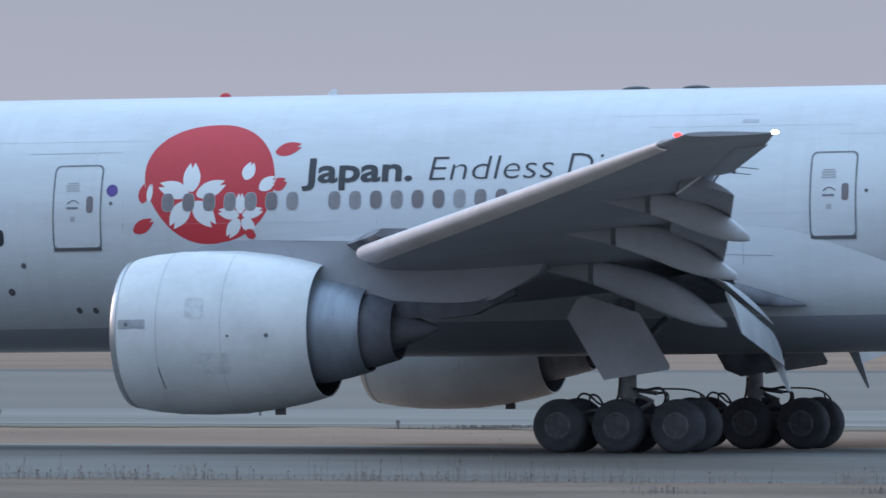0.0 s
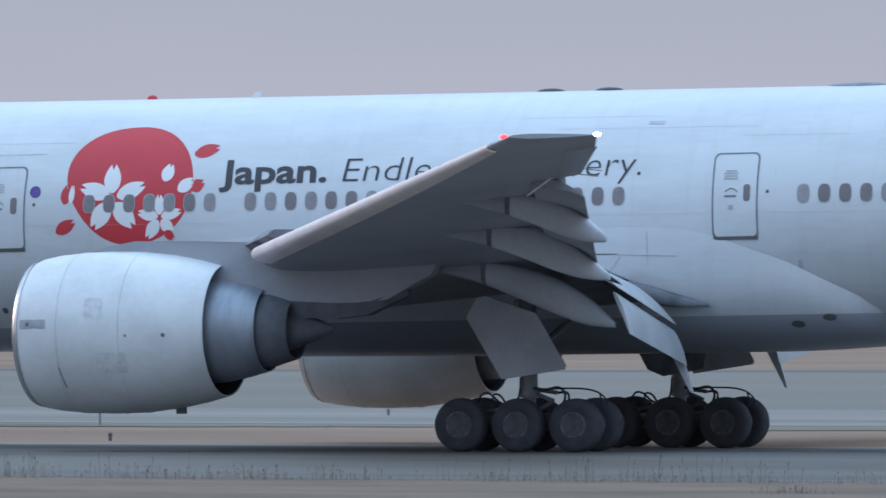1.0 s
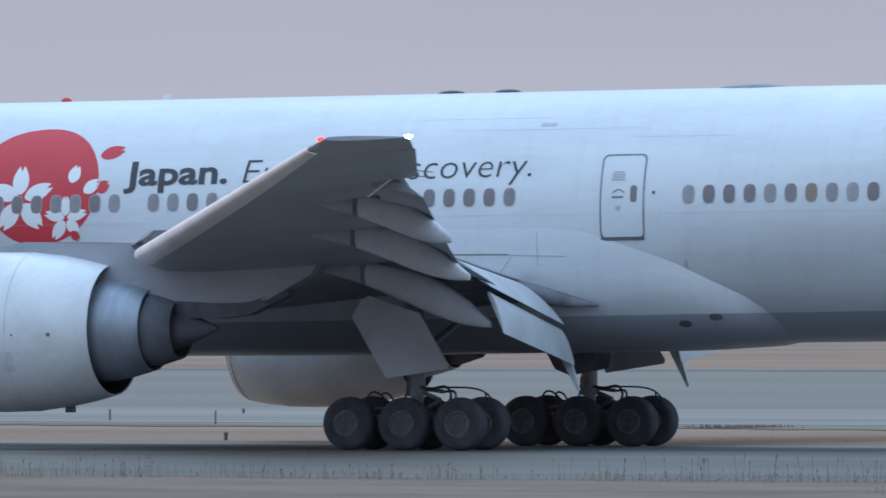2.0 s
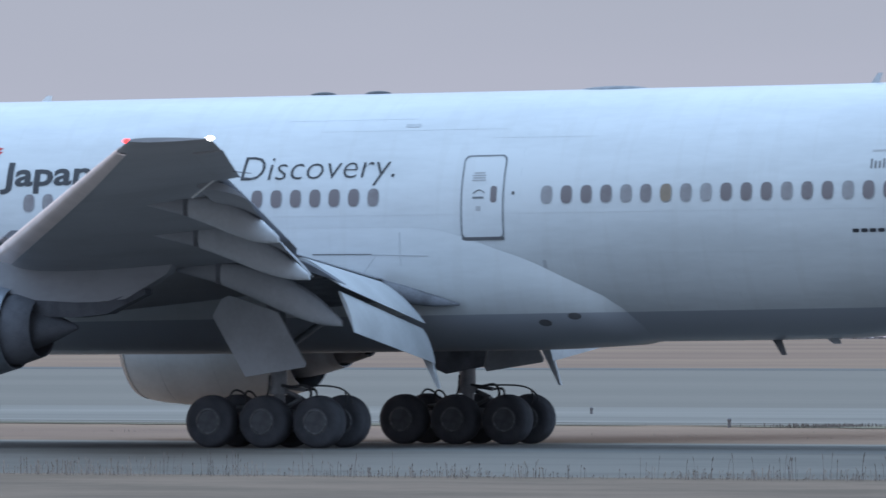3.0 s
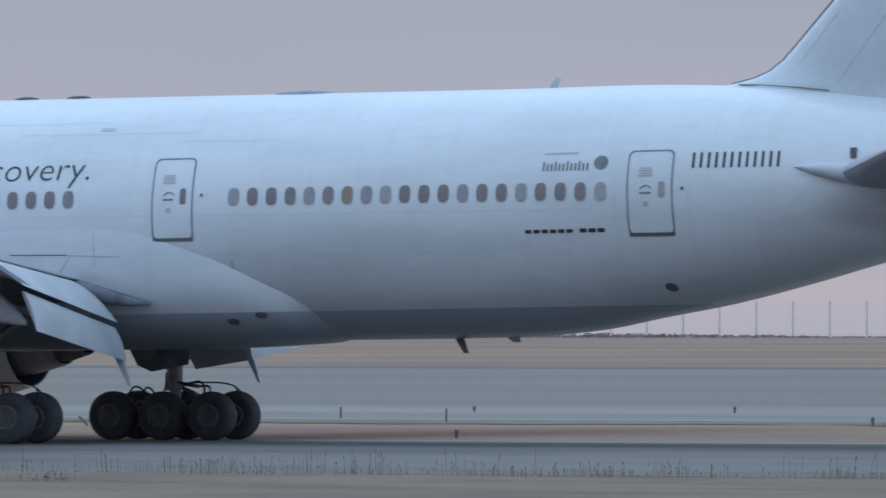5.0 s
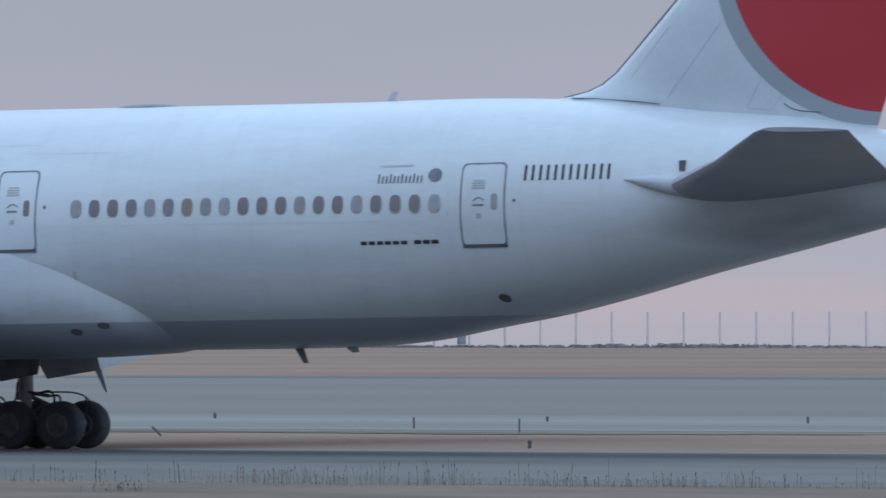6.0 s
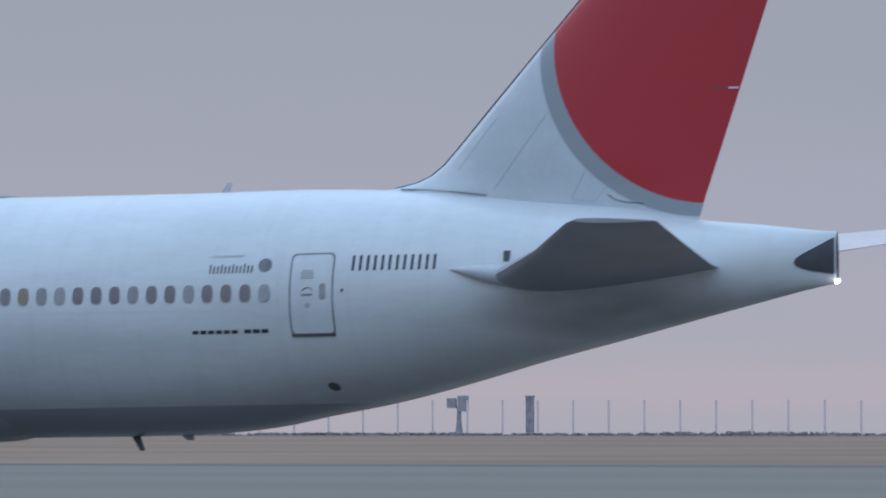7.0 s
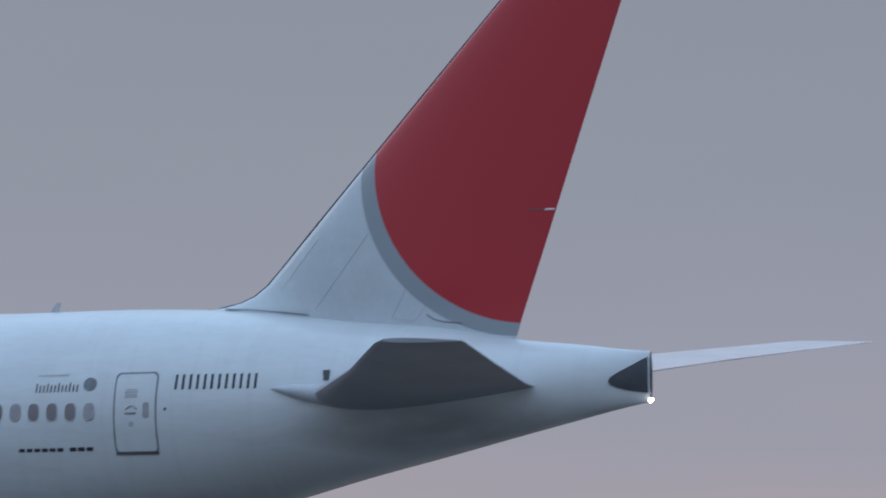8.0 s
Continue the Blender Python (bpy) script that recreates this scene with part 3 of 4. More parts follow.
def build_tail():
    fin_rows = [(7.45, 49.4, 58.3, 0.085), (8.0, 49.5, 58.47, 0.085), (8.44, 49.6, 58.635, 0.085), (8.52, 50.15, 58.665, 0.088), (8.62, 50.6, 58.70, 0.092), (8.78, 51.0, 58.76, 0.096), (9.05, 51.38, 58.86, 0.10), (9.5, 51.82, 59.03, 0.10), (12.16, 54.35, 60.0, 0.10), (16.03, 58.06, 61.42, 0.10), (18.2, 60.15, 62.2, 0.09), (18.45, 60.6, 62.25, 0.06)]
    rings = []
    for z, a, b, t in fin_rows:
        rings.append([(a - GX + (b - a) * u, (b - a) * w, z) for u, w in foil(16, t, 0.0)])
    fin = mesh_part("tail_fin", *loft(rings), M_FIN, airliner, "pale tail fin with a large red disc edged in grey", sharp=40)
    mesh_part("leading_edge_strip", *tube([(x - 0.015 - GX, 0, z) for z, x in ((8.50, 50.0), (8.62, 50.6), (8.78, 51.0), (9.05, 51.38), (9.5, 51.82), (10.4, 52.66), (12.16, 54.35), (14.0, 56.11), (16.03, 58.06), (18.2, 60.15))], 0.026, 8), M_SEAL, fin, "dark erosion strip on the leading edge")
    # rudder seam and the gap with its tab
    def fin_y(x, z):
        a, b, t = table(fin_rows, z)
        u = min(0.98, max(0.02, (x - a) / (b - a)))
        return (b - a) * (5 * t * (0.2969 * math.sqrt(u) - 0.126 * u - 0.3516 * u * u + 0.2843 * u ** 3 - 0.1036 * u ** 4) + 0.0015)

    def fin_line(name, pts, w, mat, label=""):
        for s in (-1, 1):
            line = []
            for (xa, za), (xb, zb) in zip(pts, pts[1:]):
                line += [(xa + (xb - xa) * k / 6, za + (zb - za) * k / 6) for k in range(6)]
            line.append(pts[-1])
            mesh_part(name, *tube([(x - GX, s * fin_y(x, z), z) for x, z in line], w, 5), mat, fin, label)
    fin_line("rudder_gap", [(58.72, 10.75), (59.2, 10.74)], 0.014, M_LINE)
    fin_line("rudder_gap", [(59.2, 10.74), (59.45, 10.735)], 0.025, M_DECAL, "pale gap between rudder and its tab")
    fin_line("fin_seam", [(54.41, 10.28), (53.6, 9.26), (52.91, 8.40)], 0.008, M_BEZEL)
    fin_line("fin_seam", [(52.95, 10.18), (51.9, 8.92)], 0.007, M_BEZEL)
    fin_line("fin_seam", [(55.41, 8.83), (55.0, 8.12)], 0.008, M_BEZEL)
    fin_line("fin_seam", [(55.92, 8.39), (55.65, 8.06)], 0.008, M_BEZEL)
    fin_line("fin_seam", [(55.0, 8.10), (55.65, 8.04)], 0.008, M_BEZEL)
    fin_line("trim_lever", [(55.96, 8.19), (56.15, 8.06), (56.42, 7.99), (56.9, 7.95)], 0.016, M_LINE)
    # dark seal where the dorsal fin meets the body
    mesh_part("root_seal", *tube([(x - GX, -0.30 - 0.06 * (x - 50.2), z + 0.02) for x, z in ((50.3, 8.455), (51.0, 8.42), (52.0, 8.33), (52.74, 8.24))], 0.014, 5), M_LINE, fin)
    for s in (-1, 1):
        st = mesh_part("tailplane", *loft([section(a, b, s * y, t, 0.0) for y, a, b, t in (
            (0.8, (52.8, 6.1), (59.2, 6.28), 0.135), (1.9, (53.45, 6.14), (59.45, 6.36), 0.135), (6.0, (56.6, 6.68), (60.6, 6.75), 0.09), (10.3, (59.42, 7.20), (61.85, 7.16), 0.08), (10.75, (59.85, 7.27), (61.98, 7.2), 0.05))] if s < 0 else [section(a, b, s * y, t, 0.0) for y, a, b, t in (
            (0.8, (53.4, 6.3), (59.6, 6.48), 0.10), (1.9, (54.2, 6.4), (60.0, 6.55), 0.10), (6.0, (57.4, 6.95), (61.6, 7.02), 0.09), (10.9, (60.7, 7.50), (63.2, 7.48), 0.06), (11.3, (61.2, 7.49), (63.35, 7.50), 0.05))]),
            M_STAB_SHADED if s < 0 else M_STAB_LIT, airliner, "grey tailplane seen from below" if s < 0 else "pale tailplane beyond the fuselage", sharp=40)
        rings = []
        for x, r in ((52.65, 0.02), (52.85, 0.08), (53.2, 0.19), (53.7, 0.29), (54.3, 0.33), (55.5, 0.24)):
            p = skin(x, 6.39 - 0.13 * (x - 52.6), 0.02, s)
            rings.append([(p.x, p.y + r * 0.9 * math.cos(2 * math.pi * k / 14), p.z + r * 0.85 * math.sin(2 * math.pi * k / 14)) for k in range(14)])
        mesh_part("root_fairing", *loft(rings), M_CANOE, st, sharp=60)
        bx = skin(54.05, 6.68, 0.0, s)
        mesh_part("root_bracket", *box(bx.x - 0.07, bx.x + 0.07, bx.y - 0.06, bx.y + 0.06, bx.z - 0.12, bx.z + 0.14), M_LINE, st, smooth=False)
    # exhaust of the tail's power unit: flat dark patch painting the shade inside its mouth
    out = [(61.02, 6.38), (61.07, 6.48), (61.25, 6.60), (61.55, 6.76), (61.8, 6.90), (61.96, 6.98), (61.97, 6.7), (61.97, 6.4), (61.96, 6.08), (61.8, 6.10), (61.5, 6.15), (61.25, 6.21), (61.07, 6.29)]
    surface_patch("exhaust_mouth", out, M_DARK, airliner, 0.02, "dark exhaust mouth in the tail cone's side", rings=12)
    # closed dark disc in place of the shaded opening at the cone's end
    zc, hh, hw = body_at(62.0)
    cap = [(62.006 - GX, hw * 0.98 * math.cos(2 * math.pi * k / 32), zc + hh * 0.98 * math.sin(2 * math.pi * k / 32)) for k in range(32)]
    mesh_part("tail_cone_end", *loft([cap, [(p[0] - 0.01, p[1], p[2]) for p in cap]]), M_DARK, airliner, "dark open end of the tail cone", smooth=False)
    mesh_part("tail_lamp_housing", *tube([(61.85 - GX, 0, 5.92), (61.99 - GX, 0, 5.90)], 0.06, 10), M_FAINT, airliner)
    bm = bmesh.new()
    bmesh.ops.create_uvsphere(bm, u_segments=12, v_segments=8, radius=0.055)
    bmesh.ops.translate(bm, vec=(62.02 - GX, -0.05, 5.90), verts=bm.verts)
    part("tail_lamp", bm, M_STROBE, airliner, "glowing white tail lamp")


# ---------------------------------------------------------------- markings laid on the skin
def ring_patch(outline, on_skin, rings=5, centre=None):
    """A filled outline as concentric rings, each point carried onto the skin."""
    c = Vector(centre) if centre else sum((Vector(p) for p in outline), Vector((0, 0))) / len(outline)
    verts, faces, n = [], [], len(outline)
    for i in range(rings, 0, -1):
        verts += [on_skin(*(c + (Vector(p) - c) * i / rings)) for p in outline]
    verts.append(on_skin(*c))
    for i in range(rings - 1):
        for j in range(n):
            k = (j + 1) % n
            faces.append((i * n + j, i * n + k, (i + 1) * n + k, (i + 1) * n + j))
    for j in range(n):
        faces.append(((rings - 1) * n + j, (rings - 1) * n + (j + 1) % n, len(verts) - 1))
    return verts, faces


def surface_patch(name, outline, mat, parent, off=0.004, label="", rings=4, centre=None, side=-1):
    return mesh_part(name, *ring_patch(outline, lambda x, z: skin(x, z, off, side), rings, centre), mat, parent, label, sharp=80)


def rounded(x0, x1, z0, z1, r, n=5):
    pts = []
    for cx, cz, a0 in ((x1 - r, z1 - r, 0), (x0 + r, z1 - r, 90), (x0 + r, z0 + r, 180), (x1 - r, z0 + r, 270)):
        for k in range(n + 1):
            a = radians(a0 + 90 * k / n)
            pts.append((cx + r * math.cos(a), cz + r * math.sin(a)))
    return pts


def skin_band(outer, inner, off, thick=0.006, side=-1):
    """A closed frame between two outlines of equal count, lying on the skin."""
    n = len(outer)
    verts = [skin(x, z, off, side) for x, z in outer] + [skin(x, z, off, side) for x, z in inner]
    return verts, [(j, (j + 1) % n, n + (j + 1) % n, n + j) for j in range(n)]


def build_door(x0, x1, z0, z1, side):
    def densify(o):
        out = []
        for i, p in enumerate(o):
            q = o[(i + 1) % len(o)]
            m = max(1, int((Vector(q) - Vector(p)).length / 0.15))
            out += [(p[0] + (q[0] - p[0]) * k / m, p[1] + (q[1] - p[1]) * k / m) for k in range(m)]
        return out
    rect = densify(rounded(x0, x1, z0, z1, 0.14))
    c = Vector(((x0 + x1) / 2, (z0 + z1) / 2))
    inner = [tuple(c + Vector(((p[0] - c.x) * (1 - 0.075 / (x1 - x0)), (p[1] - c.y) * (1 - 0.075 / (z1 - z0))))) for p in rect]
    door = mesh_part("door", *ring_patch(inner, lambda x, z: skin(x, z, 0.010, side), 10), M_WHITE, airliner, "closed white cabin door outlined in grey", sharp=80)
    mesh_part("door_frame", *skin_band(rect, inner, 0.016, side=side), M_SEAL, door, "grey door seal", sharp=80)
    mesh_part("door_sill", *ring_patch(densify(rounded(x0 + 0.01, x1 - 0.01, z0 - 0.03, z0 + 0.055, 0.02)), lambda x, z: skin(x, z, 0.022, side), 2), M_LINE, door, sharp=80)
    wx, wz = x0 + 0.76 * (x1 - x0), z0 + 0.53 * (z1 - z0)
    mesh_part("door_window", *ring_patch(rounded(wx - 0.085, wx + 0.085, wz - 0.20, wz + 0.20, 0.07), lambda x, z: skin(x, z, 0.018, side), 3), M_GLASS, door, sharp=80)
    hx = x0 + 0.42 * (x1 - x0)
    mesh_part("door_handle", *ring_patch(rounded(hx - 0.17, hx + 0.13, wz - 0.10, wz - 0.05, 0.02), lambda x, z: skin(x, z, 0.018, side), 2), M_SEAL, door, sharp=80)
    arc = [skin(hx - 0.15 + 0.03 * k, wz + 0.03 + 0.08 * math.sin(math.pi * k / 10), 0.02, side) for k in range(11)]
    mesh_part("handle_arc", *tube(arc, 0.012, 5), M_SEAL, door)
    for dz, w in ((0.52, 0.16), (0.46, 0.20), (0.40, 0.18), (0.34, 0.20), (-0.38, 0.07)):
        mesh_part("placard", *ring_patch(rounded(hx - w, hx + w * 0.8, wz + dz - 0.018, wz + dz + (0.018 if dz > 0 else 0.1), 0.01), lambda x, z: skin(x, z, 0.018, side), 2), M_FAINT, door, sharp=80)
    surface_patch("door_sensor", [(x1 + 0.24 + 0.045 * math.cos(a * 0.7854), wz + 0.02 + 0.045 * math.sin(a * 0.7854)) for a in range(8)], M_LINE, airliner, 0.012, rings=2, side=side)


for side in (-1, 1):
    build_door(16.65, 17.90, 5.03, 7.07, side)
    build_door(35.60, 36.74, 4.95, 6.98, side)
    build_door(48.44, 49.62, 4.83, 6.87, side)
    build_door(6.2, 7.35, 5.03, 7.05, side)


def build_windows():
    def mesh_of(outline, z, hw_off):
        v_, f_ = ring_patch(outline, lambda x, zz: skin(30.0 + x, z + zz, hw_off) - Vector((30.0 - GX, 0, 0)), 3, (0, 0))
        return v_, f_
    zs = {}

    def add(x, mat, side=-1):
        z = 6.10 - 0.0073 * (x - 22)
        key = mat.name
        if key not in zs:
            o = [(0.145 * math.copysign(abs(math.cos(a)) ** 0.72, math.cos(a)), 0.212 * math.copysign(abs(math.sin(a)) ** 0.72, math.sin(a))) for a in [2 * math.pi * k / 20 for k in range(20)]]
            p = mesh_part("window", *mesh_of(o, 6.05, 0.016), mat, fuselage, sharp=80)
            q = mesh_part("window_bezel", *mesh_of([(a * 1.10, b * 1.07) for a, b in o], 6.05, 0.010), M_BEZEL, None, sharp=80)
            zs[key] = (p.data, q.data)
            bpy.data.objects.remove(p)
            bpy.data.objects.remove(q)
        for nm, me in zip(("window", "window_bezel"), zs[key]):
            ob = new(nm, me)
            ob.parent = fuselage
            ob.matrix_basis = pose(x - GX, skin(x, z).y - skin(30.0, 6.05).y, z - 6.05)
    for i in range(7):
        add(19.6 + 0.528 * i, M_GLASS)
    for i in range(19):
        add(23.83 + 0.5235 * i, M_GLASS)
    for i in range(20):
        add(37.87 + 0.5200 * i, M_LIT if i == 6 else M_GLASS)


build_windows()
build_tail()


def lettering(name, text, x0, x1, z_base, height, mat, shear=0.0, bold=0.0, off=0.014, parent=None, label=""):
    """Words in the built-in font, carried onto the skin between two stations."""
    cu = bpy.data.curves.new(name, "FONT")
    cu.body, cu.shear, cu.offset, cu.resolution_u = text, shear, bold, 3
    tmp = bpy.data.objects.new(name, cu)
    scene.collection.objects.link(tmp)
    bpy.context.view_layer.update()
    me = tmp.evaluated_get(bpy.context.evaluated_depsgraph_get()).to_mesh()
    pts = [v_.co.copy() for v_ in me.vertices]
    faces = [tuple(p.vertices) for p in me.polygons]
    tmp.to_mesh_clear()
    bpy.data.objects.remove(tmp)
    bm = bmesh.new()
    bv = [bm.verts.new(p) for p in pts]
    for f_ in faces:
        try:
            bm.faces.new([bv[i] for i in f_])
        except ValueError:
            pass
    for _ in range(3):
        bmesh.ops.triangulate(bm, faces=bm.faces)
        long = [e_ for e_ in bm.edges if e_.calc_length() > 0.2]
        bmesh.ops.subdivide_edges(bm, edges=long, cuts=1)
    bmesh.ops.triangulate(bm, faces=bm.faces)
    bm.verts.index_update()
    pts = [v_.co.copy() for v_ in bm.verts]
    faces = [tuple(v_.index for v_ in f_.verts) for f_ in bm.faces]
    bm.free()
    a, b = min(p.x for p in pts), max(p.x for p in pts)
    k = height / 0.72
    verts = [skin(x0 + (p.x - a) * (x1 - x0) / (b - a), z_base + p.y * k, off) for p in pts]
    return mesh_part(name, verts, faces, mat, parent or fuselage, label, sharp=80)


lettering("lettering", "Japan.", 22.98, 25.76, 6.53, 0.585, M_TEXT, -0.02, 0.025, label="bold charcoal slanted lettering")
lettering("lettering", "Endless", 26.18, 29.26, 6.51, 0.60, M_TEXT, 0.10, -0.014, label="thin charcoal slanted lettering")
lettering("lettering", "Discovery.", 29.62, 33.78, 6.50, 0.625, M_TEXT, 0.10, -0.014, label="thin charcoal slanted lettering")


def bars(name, rows, mat):
    for x0, x1, z0, z1 in rows:
        surface_patch(name, rounded(x0, x1, z0, z1, min(x1 - x0, z1 - z0) * 0.25, 2), mat, fuselage, 0.009, rings=3)


# registration, maker's and charity marks as plain bars of their size and colour
bars("registration_bar", [(50.08 + 0.385 * i + d, 50.15 + 0.385 * i + d, 6.41 - 0.002 * i, 6.79 - 0.002 * i) for i in range(6) for d in (0.0, 0.19)], M_TEXT)
bars("maker_mark", [(45.76 + 0.215 * i, 45.93 + 0.215 * i, 4.915, 5.005) for i in range(6)] + [(47.18 + 0.23 * i, 47.37 + 0.23 * i, 4.915, 5.015) for i in range(3)], M_TEXT)
bars("charity_mark", [(46.20 + 0.105 * i, 46.245 + 0.105 * i, 6.42, 6.60 + 0.05 * (i % 3 == 0)) for i in range(12)], M_LINE)
surface_patch("charity_disc", [(47.73 + 0.185 * math.cos(radians(15 * k)), 6.60 + 0.17 * math.sin(radians(15 * k))) for k in range(24)], M_SEAL, fuselage, 0.009)
bars("charity_small_mark", [(46.2, 47.1, 6.83, 6.87)], M_FAINT)


def petal(bx, bz, direction, length, width, n=9):
    """Outline of a notched blossom petal from its base."""
    d = Vector((math.sin(radians(direction)), math.cos(radians(direction))))
    e = Vector((d.y, -d.x))
    half = []
    for i in range(n + 1):
        u = i / n
        half.append((u * length, width * 0.5 * math.sin(math.pi * min(1, 0.04 + 0.90 * u ** 0.85)) ** 0.8))
    pts = [(l, w) for l, w in half] + [(length * 0.80, 0.0)] + [(l, -w) for l, w in reversed(half)]
    b = Vector((bx, bz))
    return [tuple(b + d * l + e * w) for l, w in pts]


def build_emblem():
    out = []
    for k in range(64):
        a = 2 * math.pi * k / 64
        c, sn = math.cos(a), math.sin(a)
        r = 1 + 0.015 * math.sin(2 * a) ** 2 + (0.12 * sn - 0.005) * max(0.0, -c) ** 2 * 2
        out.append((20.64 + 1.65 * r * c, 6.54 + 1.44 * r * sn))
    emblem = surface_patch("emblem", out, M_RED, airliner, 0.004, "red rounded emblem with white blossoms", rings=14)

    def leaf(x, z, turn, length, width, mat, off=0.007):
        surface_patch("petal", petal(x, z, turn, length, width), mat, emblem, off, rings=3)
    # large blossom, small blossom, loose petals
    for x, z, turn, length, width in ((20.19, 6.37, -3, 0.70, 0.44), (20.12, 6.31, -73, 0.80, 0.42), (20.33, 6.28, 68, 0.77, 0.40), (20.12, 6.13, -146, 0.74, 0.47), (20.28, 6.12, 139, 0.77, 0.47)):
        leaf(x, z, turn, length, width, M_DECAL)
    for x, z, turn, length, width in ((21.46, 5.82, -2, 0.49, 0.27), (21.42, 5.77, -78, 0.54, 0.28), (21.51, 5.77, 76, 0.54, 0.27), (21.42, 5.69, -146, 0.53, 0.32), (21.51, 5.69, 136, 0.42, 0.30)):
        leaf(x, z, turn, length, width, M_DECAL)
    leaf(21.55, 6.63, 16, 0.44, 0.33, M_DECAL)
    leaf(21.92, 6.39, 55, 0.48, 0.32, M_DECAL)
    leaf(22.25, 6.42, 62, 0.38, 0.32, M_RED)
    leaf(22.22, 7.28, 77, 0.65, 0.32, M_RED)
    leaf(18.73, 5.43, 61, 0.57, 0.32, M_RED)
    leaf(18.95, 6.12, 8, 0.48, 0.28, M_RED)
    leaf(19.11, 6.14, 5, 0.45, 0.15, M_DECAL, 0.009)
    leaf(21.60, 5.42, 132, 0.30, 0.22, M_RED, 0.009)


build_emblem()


def dot(name, x, z, r, mat, side=-1, flat=1.0):
    return surface_patch(name, [(x + r * math.cos(radians(24 * k)), z + r * flat * math.sin(radians(24 * k))) for k in range(15)], mat, fuselage, 0.012, rings=2, side=side)


dot("sticker", 18.16, 6.44, 0.145, M_PURPLE)
for x, z, r in ((15.83, 4.67, 0.07), (15.41, 4.04, 0.09), (17.02, 3.57, 0.075), (17.44, 3.56, 0.075)):
    dot("drain_port", x, z, r, M_LINE)
dot("outflow_valve", 49.09, 3.56, 0.15, M_LINE, flat=0.7)
bars("cargo_vent", [(15.0, 15.38, 5.15, 5.55)], M_TEXT)
for x, z in ((37.47, 2.90), (38.28, 3.05)):
    o = [(x + 0.17 * math.cos(radians(24 * k)), z + 0.085 * math.sin(radians(24 * k))) for k in range(15)]
    mesh_part("air_outlet", *ring_patch(o, lambda a, b: Vector((a - GX, -fairing_y(a, b)[0] - 0.012, b)), 2), M_LINE, fuselage, "dark air outlet in the belly fairing", sharp=80)


# seams between skin panels, thin shallow strips
def seam(points, w, mat):
    pts = [skin(x, z, 0.004) for x, z in points]
    mesh_part("panel_seam", *tube(pts, w, 5), mat, fuselage)


def fairing_seam(points, w, mat):
    pts = [(x - GX, -fairing_y(x, z)[0] - 0.004, z) for x, z in points]
    mesh_part("panel_seam", *tube(pts, w, 5), mat, fuselage)


fairing_seam([(31.6 + 0.4 * i, 4.66 - 0.006 * i) for i in range(5)], 0.014, M_LINE)
fairing_seam([(33.2 + 0.3 * i, 4.63 - 0.012 * i) for i in range(6)], 0.012, M_BEZEL)
fairing_seam([(33.96, 5.15 - 0.1 * i) for i in range(9)], 0.008, M_BEZEL)
fairing_seam([(33.3 - 0.06 * i, 4.6 - 0.07 * i) for i in range(7)], 0.007, M_BEZEL)
# lap joints along the body and round it
for z, xa, xb in ((7.70, 9.0, 19.0), (7.66, 31.5, 36.5), (7.40, 36.2, 39.0), (7.95, 30.5, 34.0), (5.62, 17.8, 24.0), (5.60, 30.5, 47.5), (4.55, 38.5, 47.0)):
    seam([(xa + (xb - xa) * k / 12, z - 0.0073 * (xb - xa) * k / 12) for k in range(13)], 0.002, M_LAP)
for x in (18.45, 24.9, 37.15, 42.6, 48.1, 50.0, 54.6):
    zc, hh, hw = body_at(x)
    seam([(x, zc + hh * math.sin(radians(-50 + 10 * k))) for k in range(13)], 0.003, M_LAP)
# service panel and hinge streak beside the rear door of the wing
bars("service_panel", [(33.75, 34.15, 7.72, 7.80)], M_LAP)
bars("dirt_run", [(37.66, 37.76, 3.98, 4.42)], M_BEZEL)
bars("door_top_streak", [(15.9, 18.3, 7.36, 7.375)], M_LAP)

# roof and belly fittings
def blade(name, x, z, length, height, sweep, mat, thick=0.04, up=1):
    o = [(x - GX, z), (x + length - GX, z), (x + length * 0.85 + sweep - GX, z + up * height), (x + length * 0.35 + sweep - GX, z + up * height)]
    return mesh_part(name, *slab(o, "y", -thick, thick), mat, airliner, smooth=False)


def dome(name, x, z, lx, ly, h, mat, label=""):
    bm = bmesh.new()
    bmesh.ops.create_uvsphere(bm, u_segments=24, v_segments=12, radius=1)
    bmesh.ops.scale(bm, vec=(lx, ly, h), verts=bm.verts)
    bmesh.ops.translate(bm, vec=(x - GX, 0, z), verts=bm.verts)
    return part(name, bm, mat, airliner, label)


dome("beacon", 20.05, 8.725, 0.14, 0.10, 0.10, M_RED, "red roof beacon")
blade("roof_antenna", 22.65, 8.69, 0.26, 0.15, 0.06, M_DECAL, 0.02)
dome("roof_antenna_dome", 30.5, 8.635, 0.36, 0.2, 0.085, M_TEXT)
dome("roof_antenna_dome", 32.0, 8.625, 0.36, 0.2, 0.085, M_TEXT)
dome("satellite_dome", 38.35, 8.545, 0.95, 0.4, 0.11, M_SEAL, "low grey satellite dome")
blade("roof_antenna", 45.1, 8.53, 0.20, 0.25, 0.12, M_FAINT)
blade("drain_mast", 42.40, 2.45, 0.24, 0.42, 0.18, M_LINE, 0.03, -1)
blade("drain_mast", 43.80, 2.44, 0.36, 0.16, 0.10, M_FAINT, 0.03, -1)


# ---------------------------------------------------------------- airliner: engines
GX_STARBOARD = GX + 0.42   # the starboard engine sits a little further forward


